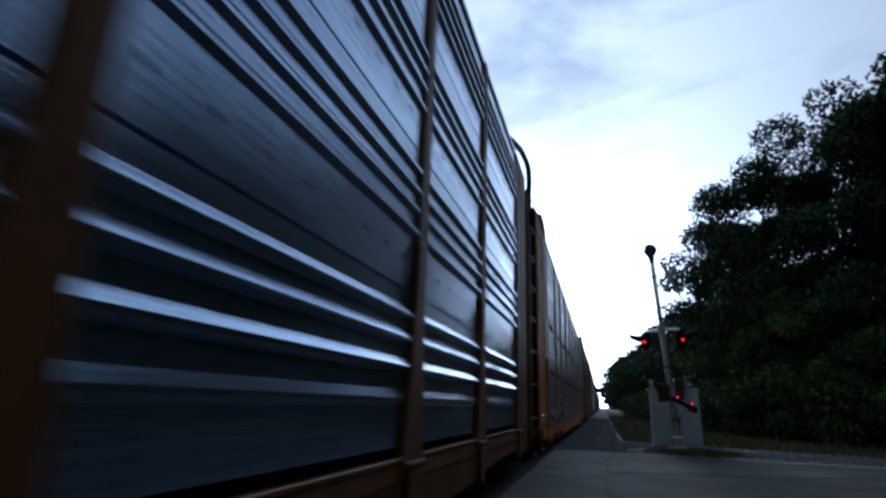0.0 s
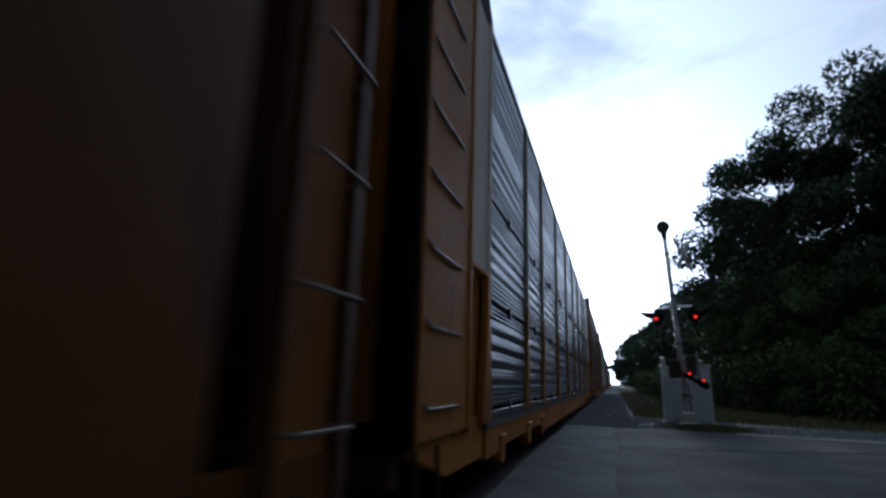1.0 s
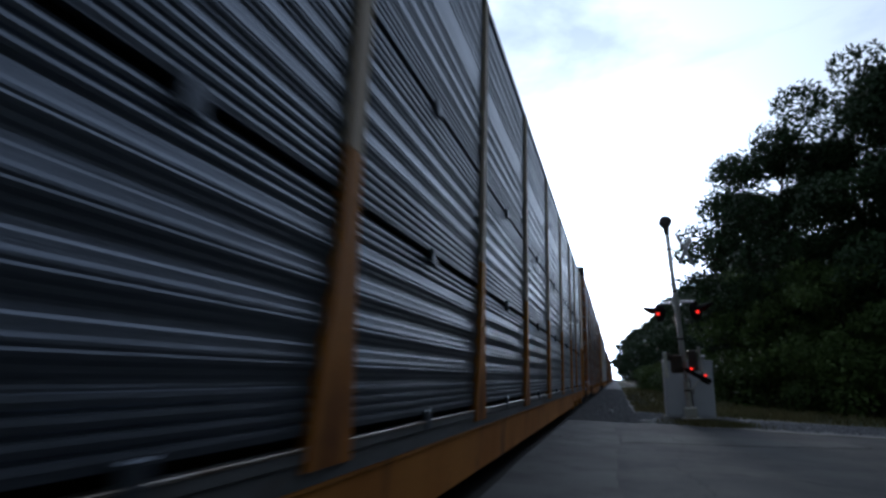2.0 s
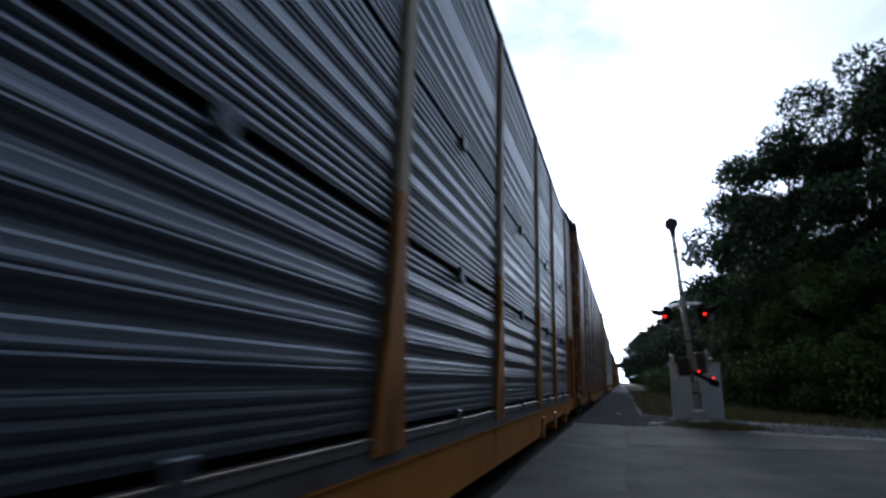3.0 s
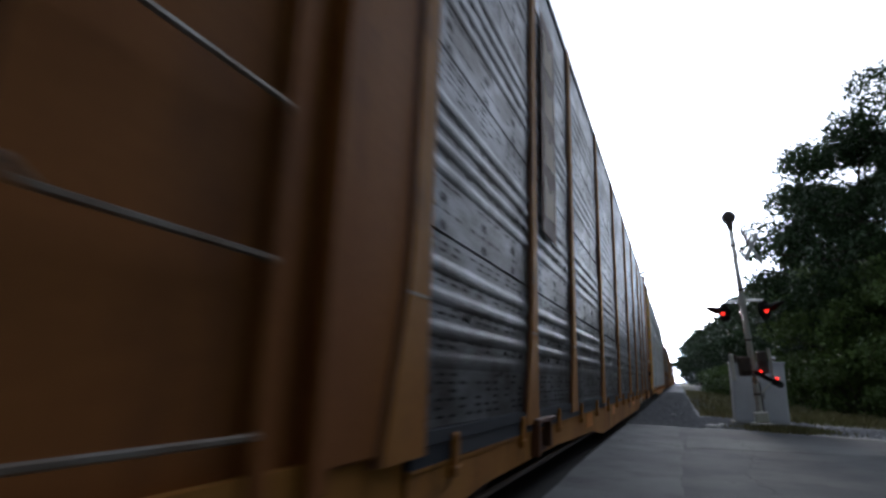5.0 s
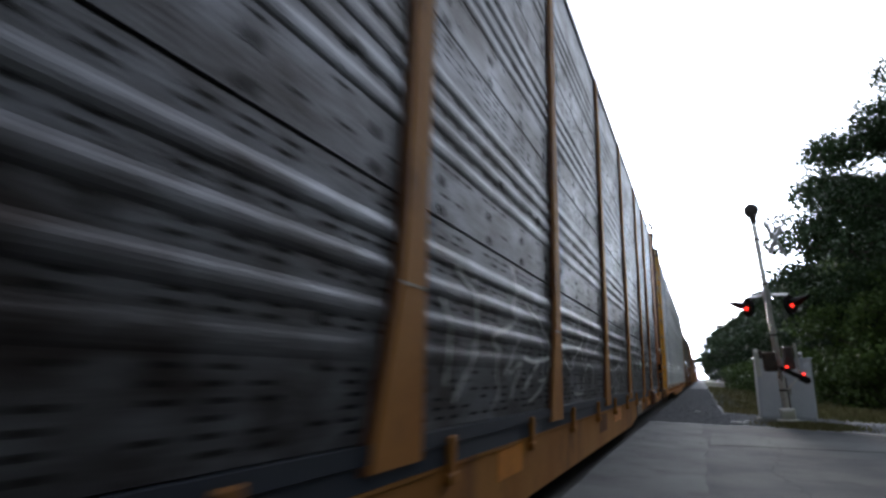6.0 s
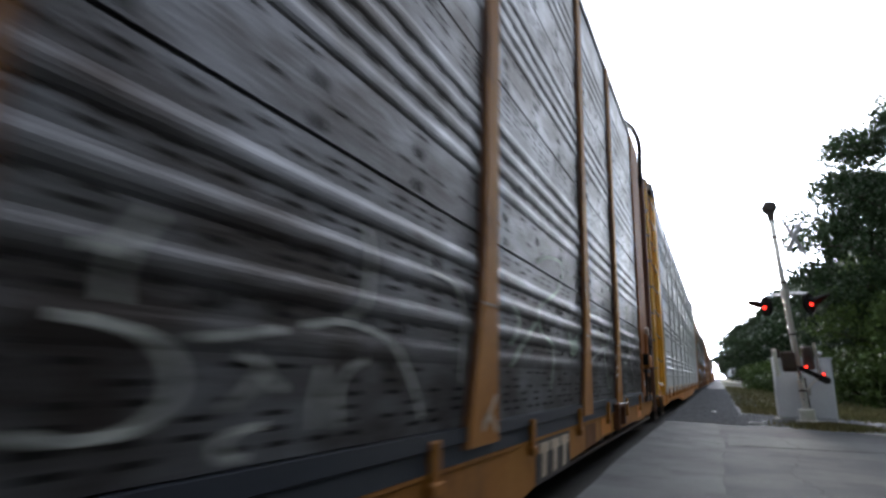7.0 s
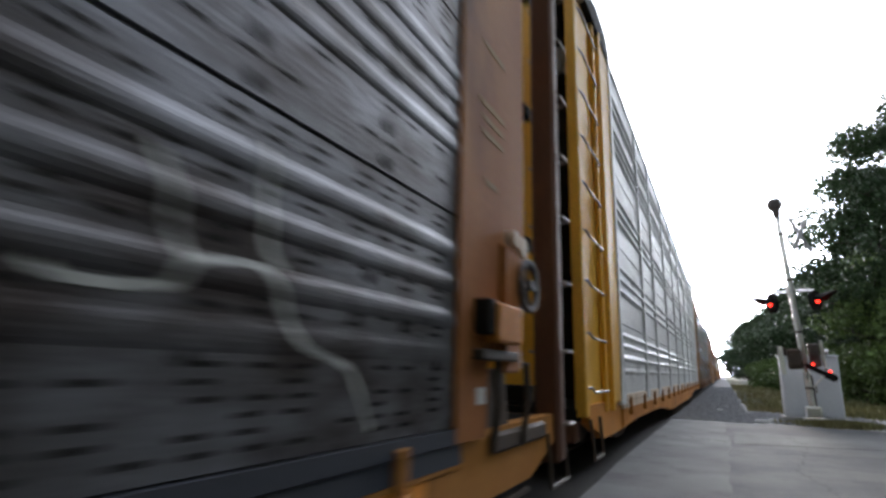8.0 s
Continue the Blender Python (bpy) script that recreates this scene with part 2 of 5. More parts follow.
M = {
    "galv_blue": surface("blue_grey_galvanised_steel", (0.37, 0.48, 0.64), (0.26, 0.35, 0.49), 0.22, 0.94, 2.0, (1, 0.25, 3), 30, 0.08,
                         (0.10, 0.10, 0.11), (0.60, 0.78), 1.3, (1, 0.5, 3), 0.05, slots=0.3),
    "galv_grey": surface("ribbed_galvanised_steel", (0.175, 0.20, 0.245), (0.13, 0.15, 0.183), 0.40, 0.75, 2.0, (1, 0.3, 3), 30, 0.15,
                         (0.12, 0.12, 0.12), (0.60, 0.80), 1.3, (1, 0.4, 2), 0.06),
    "galv_pale": surface("pale_dull_steel", (0.74, 0.74, 0.72), (0.62, 0.61, 0.59), 0.55, 0.12, 1.6, (1, 0.4, 2), 30, 0.15,
                         (0.18, 0.16, 0.14), (0.55, 0.8), 1.4, (1, 0.5, 1.6), 0.06),
    "paint_tan": surface("faded_tan_orange_paint", (0.52, 0.225, 0.05), (0.40, 0.155, 0.036), 0.7, 0, 1.5, (1, 1, 0.5), 50, 0.15,
                         (0.15, 0.065, 0.03), (0.54, 0.74), 1.8, (1, 1, 0.5), 0.05, spec=0.25),
    "paint_plate": surface("red_brown_plate_paint", (0.41, 0.155, 0.042), (0.31, 0.11, 0.034), 0.7, 0, 1.2, (1, 1, 0.4), 50, 0.12,
                           (0.12, 0.05, 0.03), (0.52, 0.72), 1.6, (1, 1, 0.3), spec=0.2),
    "rust": surface("dark_rust_brown_paint", (0.17, 0.065, 0.03), (0.11, 0.045, 0.025), 0.65, 0, 1.5, (1, 1, 0.5), 40, 0.3,
                    (0.30, 0.11, 0.03), (0.58, 0.72), 1.8, (1, 1, 0.4)),
    "galv_dirty": surface("weathered_grey_steel", (0.235, 0.238, 0.258), (0.130, 0.126, 0.130), 0.47, 0.72, 2.6, (1, 0.5, 1.5), 30, 0.3,
                          (0.052, 0.042, 0.039), (0.43, 0.62), 2.4, (1, 0.6, 1.2), 0.06),
    "paint_brown": surface("faded_brown_orange_paint", (0.22, 0.085, 0.022), (0.16, 0.06, 0.017), 0.6, 0, 1.5, (1, 1, 0.5), 50, 0.15,
                           (0.09, 0.04, 0.025), (0.56, 0.72), 2.2, (1, 1, 0.35), 0.06, spec=0.2),
    "paint_orange": surface("yellow_orange_paint", (0.66, 0.265, 0.055), (0.52, 0.19, 0.042), 0.62, 0, 1.5, (1, 1, 0.5), 50, 0.12,
                            (0.13, 0.052, 0.026), (0.56, 0.74), 2.0, (1, 1, 0.35), 0.05, spec=0.15),
    "paint_yellow": surface("yellow_paint", (0.88, 0.46, 0.045), (0.78, 0.39, 0.045), 0.55, 0, 1.5, (1, 1, 0.5), 50, 0.1,
                            (0.22, 0.10, 0.04), (0.60, 0.78), 2.0, (1, 1, 0.35), 0.05),
    "paint_cream": surface("dusty_cream_paint", (0.74, 0.60, 0.47), (0.60, 0.46, 0.33), 0.65, 0, 1.2, (1, 1, 0.4), 40, 0.1,
                           (0.22, 0.14, 0.08), (0.55, 0.78), 1.4, (1, 1, 0.3), spec=0.15),
    "paint_dusty": surface("dusty_brown_paint", (0.36, 0.24, 0.17), (0.27, 0.165, 0.11), 0.65, 0, 1.2, (1, 1, 0.4), 40, 0.1,
                           (0.14, 0.07, 0.04), (0.55, 0.78), 1.6, (1, 1, 0.3), spec=0.2),
    "sign_yellow": surface("yellow_sign_paint", (0.82, 0.36, 0.012), (0.70, 0.29, 0.012), 0.6, spec=0.2),
    "sign_ochre": surface("ochre_sign_letters", (0.52, 0.22, 0.012), (0.44, 0.18, 0.012), 0.6, spec=0.2),
    "paint_faded": surface("faded_stencil_paint", (0.27, 0.14, 0.05), (0.34, 0.17, 0.05), 0.7, bump=0, spec=0.2),
    "rail_grey": surface("dull_grey_side_rail", (0.19, 0.195, 0.205), (0.12, 0.12, 0.125), 0.5, 0.3, 1.6, (1, 0.3, 1), 30, 0.2,
                         (0.10, 0.055, 0.03), (0.58, 0.74), 1.1, (1, 0.6, 1)),
    # near-black base colour carries the shade under the train
    "shaded_bed": surface("shade_black_track_bed", (0.022, 0.020, 0.019), (0.034, 0.031, 0.028), 0.9, 0, 2.5, fine=25, bump=0.8, spec=0.2),
    "stripe_orange": surface("reflective_orange", (0.85, 0.30, 0.03), (0.70, 0.24, 0.03), 0.5),
    # for black parts, and as painted shade in holes, gaps and the racks' inside
    "black": surface("black_parts_and_shade", (0.010, 0.0095, 0.009), (0.02, 0.017, 0.014), 0.8, 0, 4, bump=0.3, spec=0.1),
    "trough": surface("dark_blue_grey_side_rail", (0.022, 0.028, 0.042), (0.035, 0.038, 0.048), 0.5, 0.1, 2, (1, 0.3, 1), 30, 0.2),
    "steel_dark": surface("sooty_cast_steel", (0.055, 0.042, 0.033), (0.095, 0.06, 0.04), 0.65, 0.3, 3, bump=0.4),
    "steel_worn": surface("worn_rung_steel", (0.36, 0.33, 0.30), (0.22, 0.16, 0.12), 0.4, 0.6, 6, bump=0.1),
    "rail": surface("rusty_rail_steel", (0.09, 0.065, 0.05), (0.06, 0.04, 0.03), 0.65, 0.3, 3),
    "asphalt": surface("old_asphalt", (0.050, 0.051, 0.054), (0.034, 0.035, 0.038), 0.85, 0, 0.6, fine=60, bump=0.5,
                       dirt=(0.085, 0.083, 0.081), dirt_at=(0.45, 0.72), dirt_scale=1.1),
    "asphalt_pale": surface("worn_pale_asphalt", (0.100, 0.098, 0.097), (0.074, 0.073, 0.073), 0.85, 0, 0.8, fine=60, bump=0.5,
                            dirt=(0.04, 0.04, 0.04), dirt_at=(0.48, 0.72), dirt_scale=1.3),
    "concrete": surface("pale_concrete_edge", (0.30, 0.29, 0.27), (0.20, 0.19, 0.18), 0.85, 0, 2, bump=0.4),
    "gravel": surface("grey_ballast_stone", (0.24, 0.24, 0.25), (0.13, 0.13, 0.137), 0.9, 0, 6, fine=25, bump=0.8, vary=0.3),
    "soil": surface("dry_grass_soil", (0.10, 0.085, 0.05), (0.05, 0.06, 0.025), 0.95, 0, 0.35, fine=12, bump=0.8,
                    dirt=(0.035, 0.05, 0.018), dirt_at=(0.45, 0.6), dirt_scale=0.15),
    "grass": surface("dry_green_grass", (0.14, 0.14, 0.05), (0.22, 0.18, 0.08), 0.85, 0, 0.4, bump=0),
    "leaf": surface("dark_green_leaf", (0.044, 0.078, 0.030), (0.026, 0.048, 0.020), 0.6, 0, 0.35, fine=3, bump=0, vary=0.2, spec=0.2),
    "leaf_bright": surface("yellow_green_leaf", (0.115, 0.175, 0.048), (0.064, 0.105, 0.031), 0.6, 0, 0.5, fine=3, bump=0, vary=0.2, spec=0.2),
    "bark": surface("dark_bark", (0.07, 0.055, 0.042), (0.04, 0.03, 0.025), 0.9, 0, 4, (1, 1, 0.2), 20, 0.8),
    "aluminium": surface("silver_aluminium_mast", (0.92, 0.90, 0.86), (0.82, 0.79, 0.73), 0.30, 0.8, 3, (1, 1, 0.4), 40, 0.1),
    "cabinet": surface("pale_grey_cabinet_paint", (0.68, 0.70, 0.73), (0.60, 0.62, 0.65), 0.45, 0.1, 1.2, fine=50, bump=0.05),
    "white": surface("white_reflective_sheet", (0.70, 0.70, 0.70), (0.60, 0.60, 0.58), 0.5),
    "paint_spray": surface("thin_white_spray_paint", (0.62, 0.62, 0.58), (0.24, 0.24, 0.23), 0.6, 0, 9, bump=0),
    "paint_spray_green": surface("thin_green_spray_paint", (0.42, 0.52, 0.42), (0.30, 0.38, 0.30), 0.6, 0, 5, bump=0),
    "paint_spray_red": surface("thin_dark_red_spray_paint", (0.16, 0.03, 0.035), (0.10, 0.035, 0.045), 0.5, 0, 6, bump=0),
    "red_on": glow("lit_red_lens", (1.0, 0.03, 0.02), 1.2),
    "sign_dark": surface("dark_stencil_paint", (0.05, 0.04, 0.035), (0.07, 0.05, 0.04), 0.6, bump=0),
}


# ---- mesh helpers ----
def part(name, bm, material, parent=None, label=""):
    me = bpy.data.meshes.new(name)
    bmesh.ops.recalc_face_normals(bm, faces=bm.faces[:])
    bm.to_mesh(me)
    bm.free()
    me.materials.append(M[material])
    ob = new(name, me)
    ob.parent = parent
    if label:
        ob["label"] = label
    return ob


def again(name, ob, parent, m=None):
    """Another object on the same mesh."""
    o = new(name, ob.data)
    o.parent = parent
    if m is not None:
        o.matrix_basis = m
    return o


def empty(name, m=None):
    e = new(name)
    e.empty_display_size = 0.2
    if m is not None:
        e.matrix_world = m
    return e


def add_box(bm, x0, x1, y0, y1, z0, z1, bevel=0.0):
    r = bmesh.ops.create_cube(bm, size=1)
    for v in r["verts"]:
        v.co = Vector((x0 + (v.co.x + 0.5) * (x1 - x0), y0 + (v.co.y + 0.5) * (y1 - y0), z0 + (v.co.z + 0.5) * (z1 - z0)))
    if bevel:
        es = list({e for v in r["verts"] for e in v.link_edges})
        bmesh.ops.bevel(bm, geom=es, offset=bevel, segments=1, affect="EDGES")
    return bm


def box(x0, x1, y0, y1, z0, z1, bevel=0.0):
    return add_box(bmesh.new(), x0, x1, y0, y1, z0, z1, bevel)


def add_rod(bm, a, b, r, r2=None, sides=8):
    a, b = Vector(a), Vector(b)
    d = b - a
    m = Matrix.Translation((a + b) / 2) @ d.to_track_quat("Z", "Y").to_matrix().to_4x4()
    bmesh.ops.create_cone(bm, cap_ends=True, segments=sides, radius1=r, radius2=r if r2 is None else r2, depth=d.length, matrix=m)
    return bm


def rod(a, b, r, r2=None, sides=8):
    return add_rod(bmesh.new(), a, b, r, r2, sides)


def bent_rod(points, r, sides=8):
    bm = bmesh.new()
    for a, b in zip(points, points[1:]):
        add_rod(bm, a, b, r, sides=sides)
    for p in points[1:-1]:
        bmesh.ops.create_uvsphere(bm, u_segments=sides, v_segments=4, radius=r * 1.02, matrix=Matrix.Translation(p))
    return bm


def extrude_y(profile, y0, y1):
    """A closed profile of (x, z) points drawn out along y."""
    bm = bmesh.new()
    a = [bm.verts.new((x, y0, z)) for x, z in profile]
    b = [bm.verts.new((x, y1, z)) for x, z in profile]
    k = len(profile)
    for i in range(k):
        bm.faces.new((a[i], a[(i + 1) % k], b[(i + 1) % k], b[i]))
    bm.faces.new(a)
    bm.faces.new(b[::-1])
    return bm


def plate_yz(outline, x0, x1):
    """A plate of an outline of (y, z) points between x0 and x1."""
    bm = bmesh.new()
    a = [bm.verts.new((x0, y, z)) for y, z in outline]
    b = [bm.verts.new((x1, y, z)) for y, z in outline]
    k = len(outline)
    for i in range(k):
        bm.faces.new((a[i], a[(i + 1) % k], b[(i + 1) % k], b[i]))
    bm.faces.new(a[::-1])
    bm.faces.new(b)
    return bm


# ---- the train: sizes along a car ----
SIDE = 1.60                     # half the car's width at its posts
TRACK_X = -1.20 - SIDE          # the track's middle line
SPEED = 7.79
PITCH = 28.4
BAYS = (2.71, 1.95, 2.78, 2.79, 2.79, 2.80, 2.86, 2.07, 2.75)
BLUE_BAYS = (2.62, 2.12, 2.67, 2.85, 2.98, 2.85, 2.67, 2.12, 2.62)
WIDE_BAYS = (2.47, 2.14, 2.92, 2.87, 3.02, 2.71, 2.77, 2.00, 2.60)
HALF = 11.75                    # half the panelled length
TIP = 13.85                     # half the body's length
Z_SILL0, Z_SILL1, Z_PANEL0, Z_TOP = 0.28, 0.60, 0.78, 5.20
SKIN = SIDE - 0.036             # the panels' outer face


def profile_wide(rib_rows, seams, top, deep=0.034, low=Z_PANEL0, soft=False):
    """A ribbed wall: (depth, z) points; ribs stand out, seams are shallow grooves."""
    marks = [(z, "rib") for z in rib_rows] + [(z, "seam") for z in seams]
    out = [(0, low)]
    for z, what in sorted(marks):
        if what == "rib":
            d = deep if z > 1.2 else deep * 0.5
            if soft:
                out += [(0, z - 0.064), (d * 0.55, z - 0.050), (d * 0.92, z - 0.032), (d, z - 0.014), (d * 0.93, z + 0.002), (d * 0.68, z + 0.014), (d * 0.3, z + 0.026), (0.0, z + 0.042)]
            else:
                out += [(0, z - 0.062), (d, z - 0.034), (d, z - 0.014), (0.0, z + 0.036)]
        else:
            out += [(0, z - 0.012), (-0.018, z - 0.008), (-0.018, z + 0.006), (0, z + 0.009)]
    return out + [(0, top - 0.05)]


SLOTS = (0.755, 1.875, 3.04)      # dark gaps under the sheets of the fine-ribbed car
# foot and head of each sheet, its lowest broad rib and their spacing
SHEETS = ((0.80, 1.872, 1.10, 0.18), (1.92, 3.036, 2.27, 0.155), (3.085, 4.195, 3.37, 0.165), (4.21, 5.15, 4.42, 0.165))


def sheets_fine():
    """Four sheets, narrow corrugations round four broad ribs; every sheet a closed profile."""
    out = []

    def narrow(c, p):
        return [(0.003, c + 0.10 * p), (0.006, c + 0.42 * p), (0.003, c + 0.72 * p), (-0.006, c + 0.80 * p), (-0.006, c + 0.96 * p)]

    def broad(c, p):
        return [(-0.008, c - 0.46 * p), (-0.007, c - 0.40 * p), (-0.002, c - 0.32 * p), (0.000, c - 0.22 * p), (0.006, c - 0.14 * p), (0.0085, c - 0.06 * p), (0.0055, c - 0.01 * p), (0.0085, c + 0.04 * p),
                (0.0075, c + 0.10 * p), (0.003, c + 0.18 * p), (0.001, c + 0.26 * p), (-0.001, c + 0.36 * p), (-0.006, c + 0.42 * p)]
    for n, (z0, z1, first, step) in enumerate(SHEETS):
        pts = [(0.002, z0)]
        low, high = first - 0.5 * step, first + 3.5 * step
        rows = max(2, round((low - z0) / 0.052))
        for i in range(rows):
            pts += narrow(z0 + 0.004 + (low - z0 - 0.004) * i / rows, (low - z0 - 0.004) / rows)
        for i in range(4):
            pts += broad(first + step * i, step)
        if n < 2:
            rows = max(2, round((z1 - high) / 0.052))
            for i in range(rows):
                pts += narrow(high + (z1 - 0.004 - high) * i / rows, (z1 - 0.004 - high) / rows)
        out.append(pts + [(0, z1)])
    return out


def depth_at(pts, z):
    for (d0, z0), (d1, z1) in zip(pts, pts[1:]):
        if z0 <= z <= z1 and z1 > z0:
            return d0 + (d1 - d0) * (z - z0) / (z1 - z0)
    return 0.0


WALLS = {
    "blue": profile_wide((1.10, 1.30, 1.48, 1.64, 2.25, 2.42, 2.57, 2.73, 3.27, 3.45, 3.61, 3.76, 4.40, 4.57, 4.73, 4.88), (1.785, 2.87, 4.02), 5.20, 0.031, 0.79),
    "worn": profile_wide((1.16, 1.33, 1.52, 1.70, 2.30, 2.45, 2.60, 2.75, 3.50, 3.65, 3.80, 3.95, 4.72, 4.87, 5.02, 5.17), (1.885, 3.09, 4.28), 5.80, 0.011, Z_PANEL0, True),
    "pale": profile_wide((1.11, 1.29, 1.46, 1.61, 2.24, 2.41, 2.58, 3.30, 3.47, 3.64, 4.42, 4.59, 4.76, 5.1, 5.3), (1.75, 2.89, 4.03), 5.80),
}
HOLES = {"blue": (2.0, 3.12, 4.2), "worn": (1.94, 2.11, 3.14, 3.31, 4.34, 4.51), "pale": ()}
FINE = sheets_fine()


def panel_mesh(pts, width):
    """A side sheet of one bay, from y = 0 to width."""
    bm = bmesh.new()
    prof = [(SKIN + d, z) for d, z in pts] + [(SKIN - 0.03, pts[-1][1]), (SKIN - 0.03, pts[0][1])]
    a = [bm.verts.new((x, 0, z)) for x, z in prof]
    b = [bm.verts.new((x, width, z)) for x, z in prof]
    k = len(prof)
    for i in range(k):
        bm.faces.new((a[i], a[(i + 1) % k], b[(i + 1) % k], b[i]))
    bm.faces.new(a)
    bm.faces.new(b[::-1])
    return bm


HOLE_STEP = {"blue": (0.16, 0.31, 0.021), "worn": (0.30, 0.745, 0.034)}      # first, spacing, radius


def small_holes(width):
    """Odd drilled holes and dents, too small to tell apart."""
    bm = bmesh.new()
    g = random.Random(round(width * 100))
    for i in range(8):
        y, z = g.uniform(0.2, width - 0.2), g.choice((1.08, 1.25, 1.42, 1.6, 2.42, 3.58, 1.24))
        d = depth_at(WALLS["worn"], z)
        add_rod(bm, (SKIN + d - 0.004, y, z), (SKIN + d + 0.004, y, z), g.uniform(0.018, 0.03), sides=8)
    return bm


SLOT_ROWS = (*[0.83 + 0.047 * i for i in range(6)], 1.225, 1.265, 1.41, 1.45, 1.60, 1.64, 1.785, 1.83, 2.03, 2.20, 2.375, 2.525, 2.675,
             2.85, 2.90, 2.95, 3.0, 3.04, 3.22, 3.40, 3.575, 3.725, 3.875, 4.05, 4.10, 4.15, 4.20, 4.42, 4.60)


def slots_mesh(wall, width):
    """Short pressed ventilation slots: thin dark lozenges in columns."""
    g = random.Random(3)
    verts, faces = [], []
    for z in SLOT_ROWS:
        d = SKIN + depth_at(wall, z) + 0.002
        y = 0.08 + 0.03 * (round(z * 20) % 2)
        while y < width - 0.16:
            if g.random() < 0.80:
                n = len(verts)
                verts += [(d, y, z), (d, y + 0.014, z - 0.009), (d, y + 0.086, z - 0.009), (d, y + 0.10, z), (d, y + 0.086, z + 0.009), (d, y + 0.014, z + 0.009),
                          (d - 0.012, y, z), (d - 0.012, y + 0.10, z)]
                faces += [(n, n + 1, n + 2, n + 3, n + 4, n + 5), (n, n + 6, n + 1), (n + 3, n + 2, n + 7)]
            y += 0.185 + (0.10 if round(y / 0.185) % 4 == 3 else 0.0)
    me = bpy.data.meshes.new("slots")
    me.from_pydata(verts, [], faces)
    bm = bmesh.new()
    bm.from_mesh(me)
    bpy.data.meshes.remove(me)
    return bm


def post_outline(top, wide=False):
    if wide:
        return [(-0.09, top - 0.02), (-0.10, 1.8), (-0.13, 1.46), (-0.19, 1.16), (-0.31, 0.66), (0.13, 0.66), (0.11, 1.42), (0.10, 1.8), (0.09, top - 0.02)]
    return [(-0.07, top - 0.02), (-0.08, 1.8), (-0.11, 1.42), (-0.24, 0.66), (0.16, 0.66), (0.10, 1.42), (0.075, 1.8), (0.07, top - 0.02)]


KINDS = {
    "blue": dict(skin="galv_blue", trim="paint_brown", upper="paint_dusty", sill="paint_brown", rail="paint_brown", top=5.20),
    "grey": dict(skin="galv_grey", trim="paint_orange", upper="paint_cream", sill="paint_orange", rail="rail_grey", top=5.20),
    "worn": dict(skin="galv_dirty", trim="paint_tan", sill="paint_tan", rail="trough", top=5.80),
    "pale": dict(skin="galv_pale", trim="paint_yellow", post="galv_pale", sill="paint_orange", rail="paint_cream", top=5.80),
}
# the sill's lower edge from the middle of a car to its end
SILL = {
    "blue": ((6.2, 0.24), (7.8, 0.30), (9.0, 0.35), (10.3, 0.43), (HALF, 0.43)),
    "grey": ((6.8, 0.22), (7.1, 0.27), (7.7, 0.36), (10.6, 0.36), (11.0, 0.31), (HALF, 0.31)),
    "worn": ((4.4, 0.17), (5.6, 0.30), (7.4, 0.34), (8.2, 0.37), (10.6, 0.36), (11.0, 0.33), (HALF, 0.33)),
    "pale": ((4.4, 0.20), (5.6, 0.30), (7.4, 0.39), (10.6, 0.40), (HALF, 0.36)),
}
shared = {}


def once(key, parent, name, make, material, m=None, label=""):
    """The first call builds the mesh, later ones share it."""
    if key not in shared:
        shared[key] = part(name, make(), material, None)
        ob = shared[key]
        ob.parent = parent
    else:
        ob = again(name, shared[key], parent)
    if m is not None:
        ob.matrix_basis = m
    if label:
        ob["label"] = label
    return ob


def truck(car, y):
    """A two-axle truck: side frames, wheels, bolster."""
    for side in (1, -1):
        def frame_bm():
            bm = plate_yz([(-1.25, 0.40), (-1.15, 0.52), (-0.45, 0.58), (-0.2, 0.62), (0.2, 0.62), (0.45, 0.58), (1.15, 0.52), (1.25, 0.40),
                           (1.0, 0.26), (0.5, 0.12), (0.3, 0.07), (-0.3, 0.07), (-0.5, 0.12), (-1.0, 0.26)], 1.05, 1.22)
            for yy in (-0.12, 0.0, 0.12):
                add_rod(bm, (1.20, yy, 0.12), (1.20, yy, 0.52), 0.05, sides=8)
            for yy in (-0.88, 0.88):
                add_box(bm, 1.08, 1.28, yy - 0.14, yy + 0.14, 0.20, 0.50, 0.03)
                add_rod(bm, (1.26, yy, 0.34), (1.36, yy, 0.34), 0.10, sides=12)
            return bm
        once("side_frame", car, "truck_side_frame", frame_bm, "steel_dark", pose(0, y, 0, 0, 0, 0 if side > 0 else 180))
        for dy in (-0.88, 0.88):
            def wheel_bm():
                bm = bmesh.new()
                add_rod(bm, (0.70, 0, 0), (0.83, 0, 0), 0.355, sides=28)
                add_rod(bm, (0.66, 0, 0), (0.70, 0, 0), 0.385, sides=28)
                add_rod(bm, (0.83, 0, 0), (0.86, 0, 0), 0.12, sides=12)
                return bm
            once("wheel", car, "wheel", wheel_bm, "steel_dark", pose(0, y + dy, 0.385, 0, 0, 0 if side > 0 else 180))
    once("bolster", car, "bolster", lambda: box(-0.95, 0.95, -0.2, 0.2, 0.25, 0.55, 0.03), "black", pose(0, y, 0))


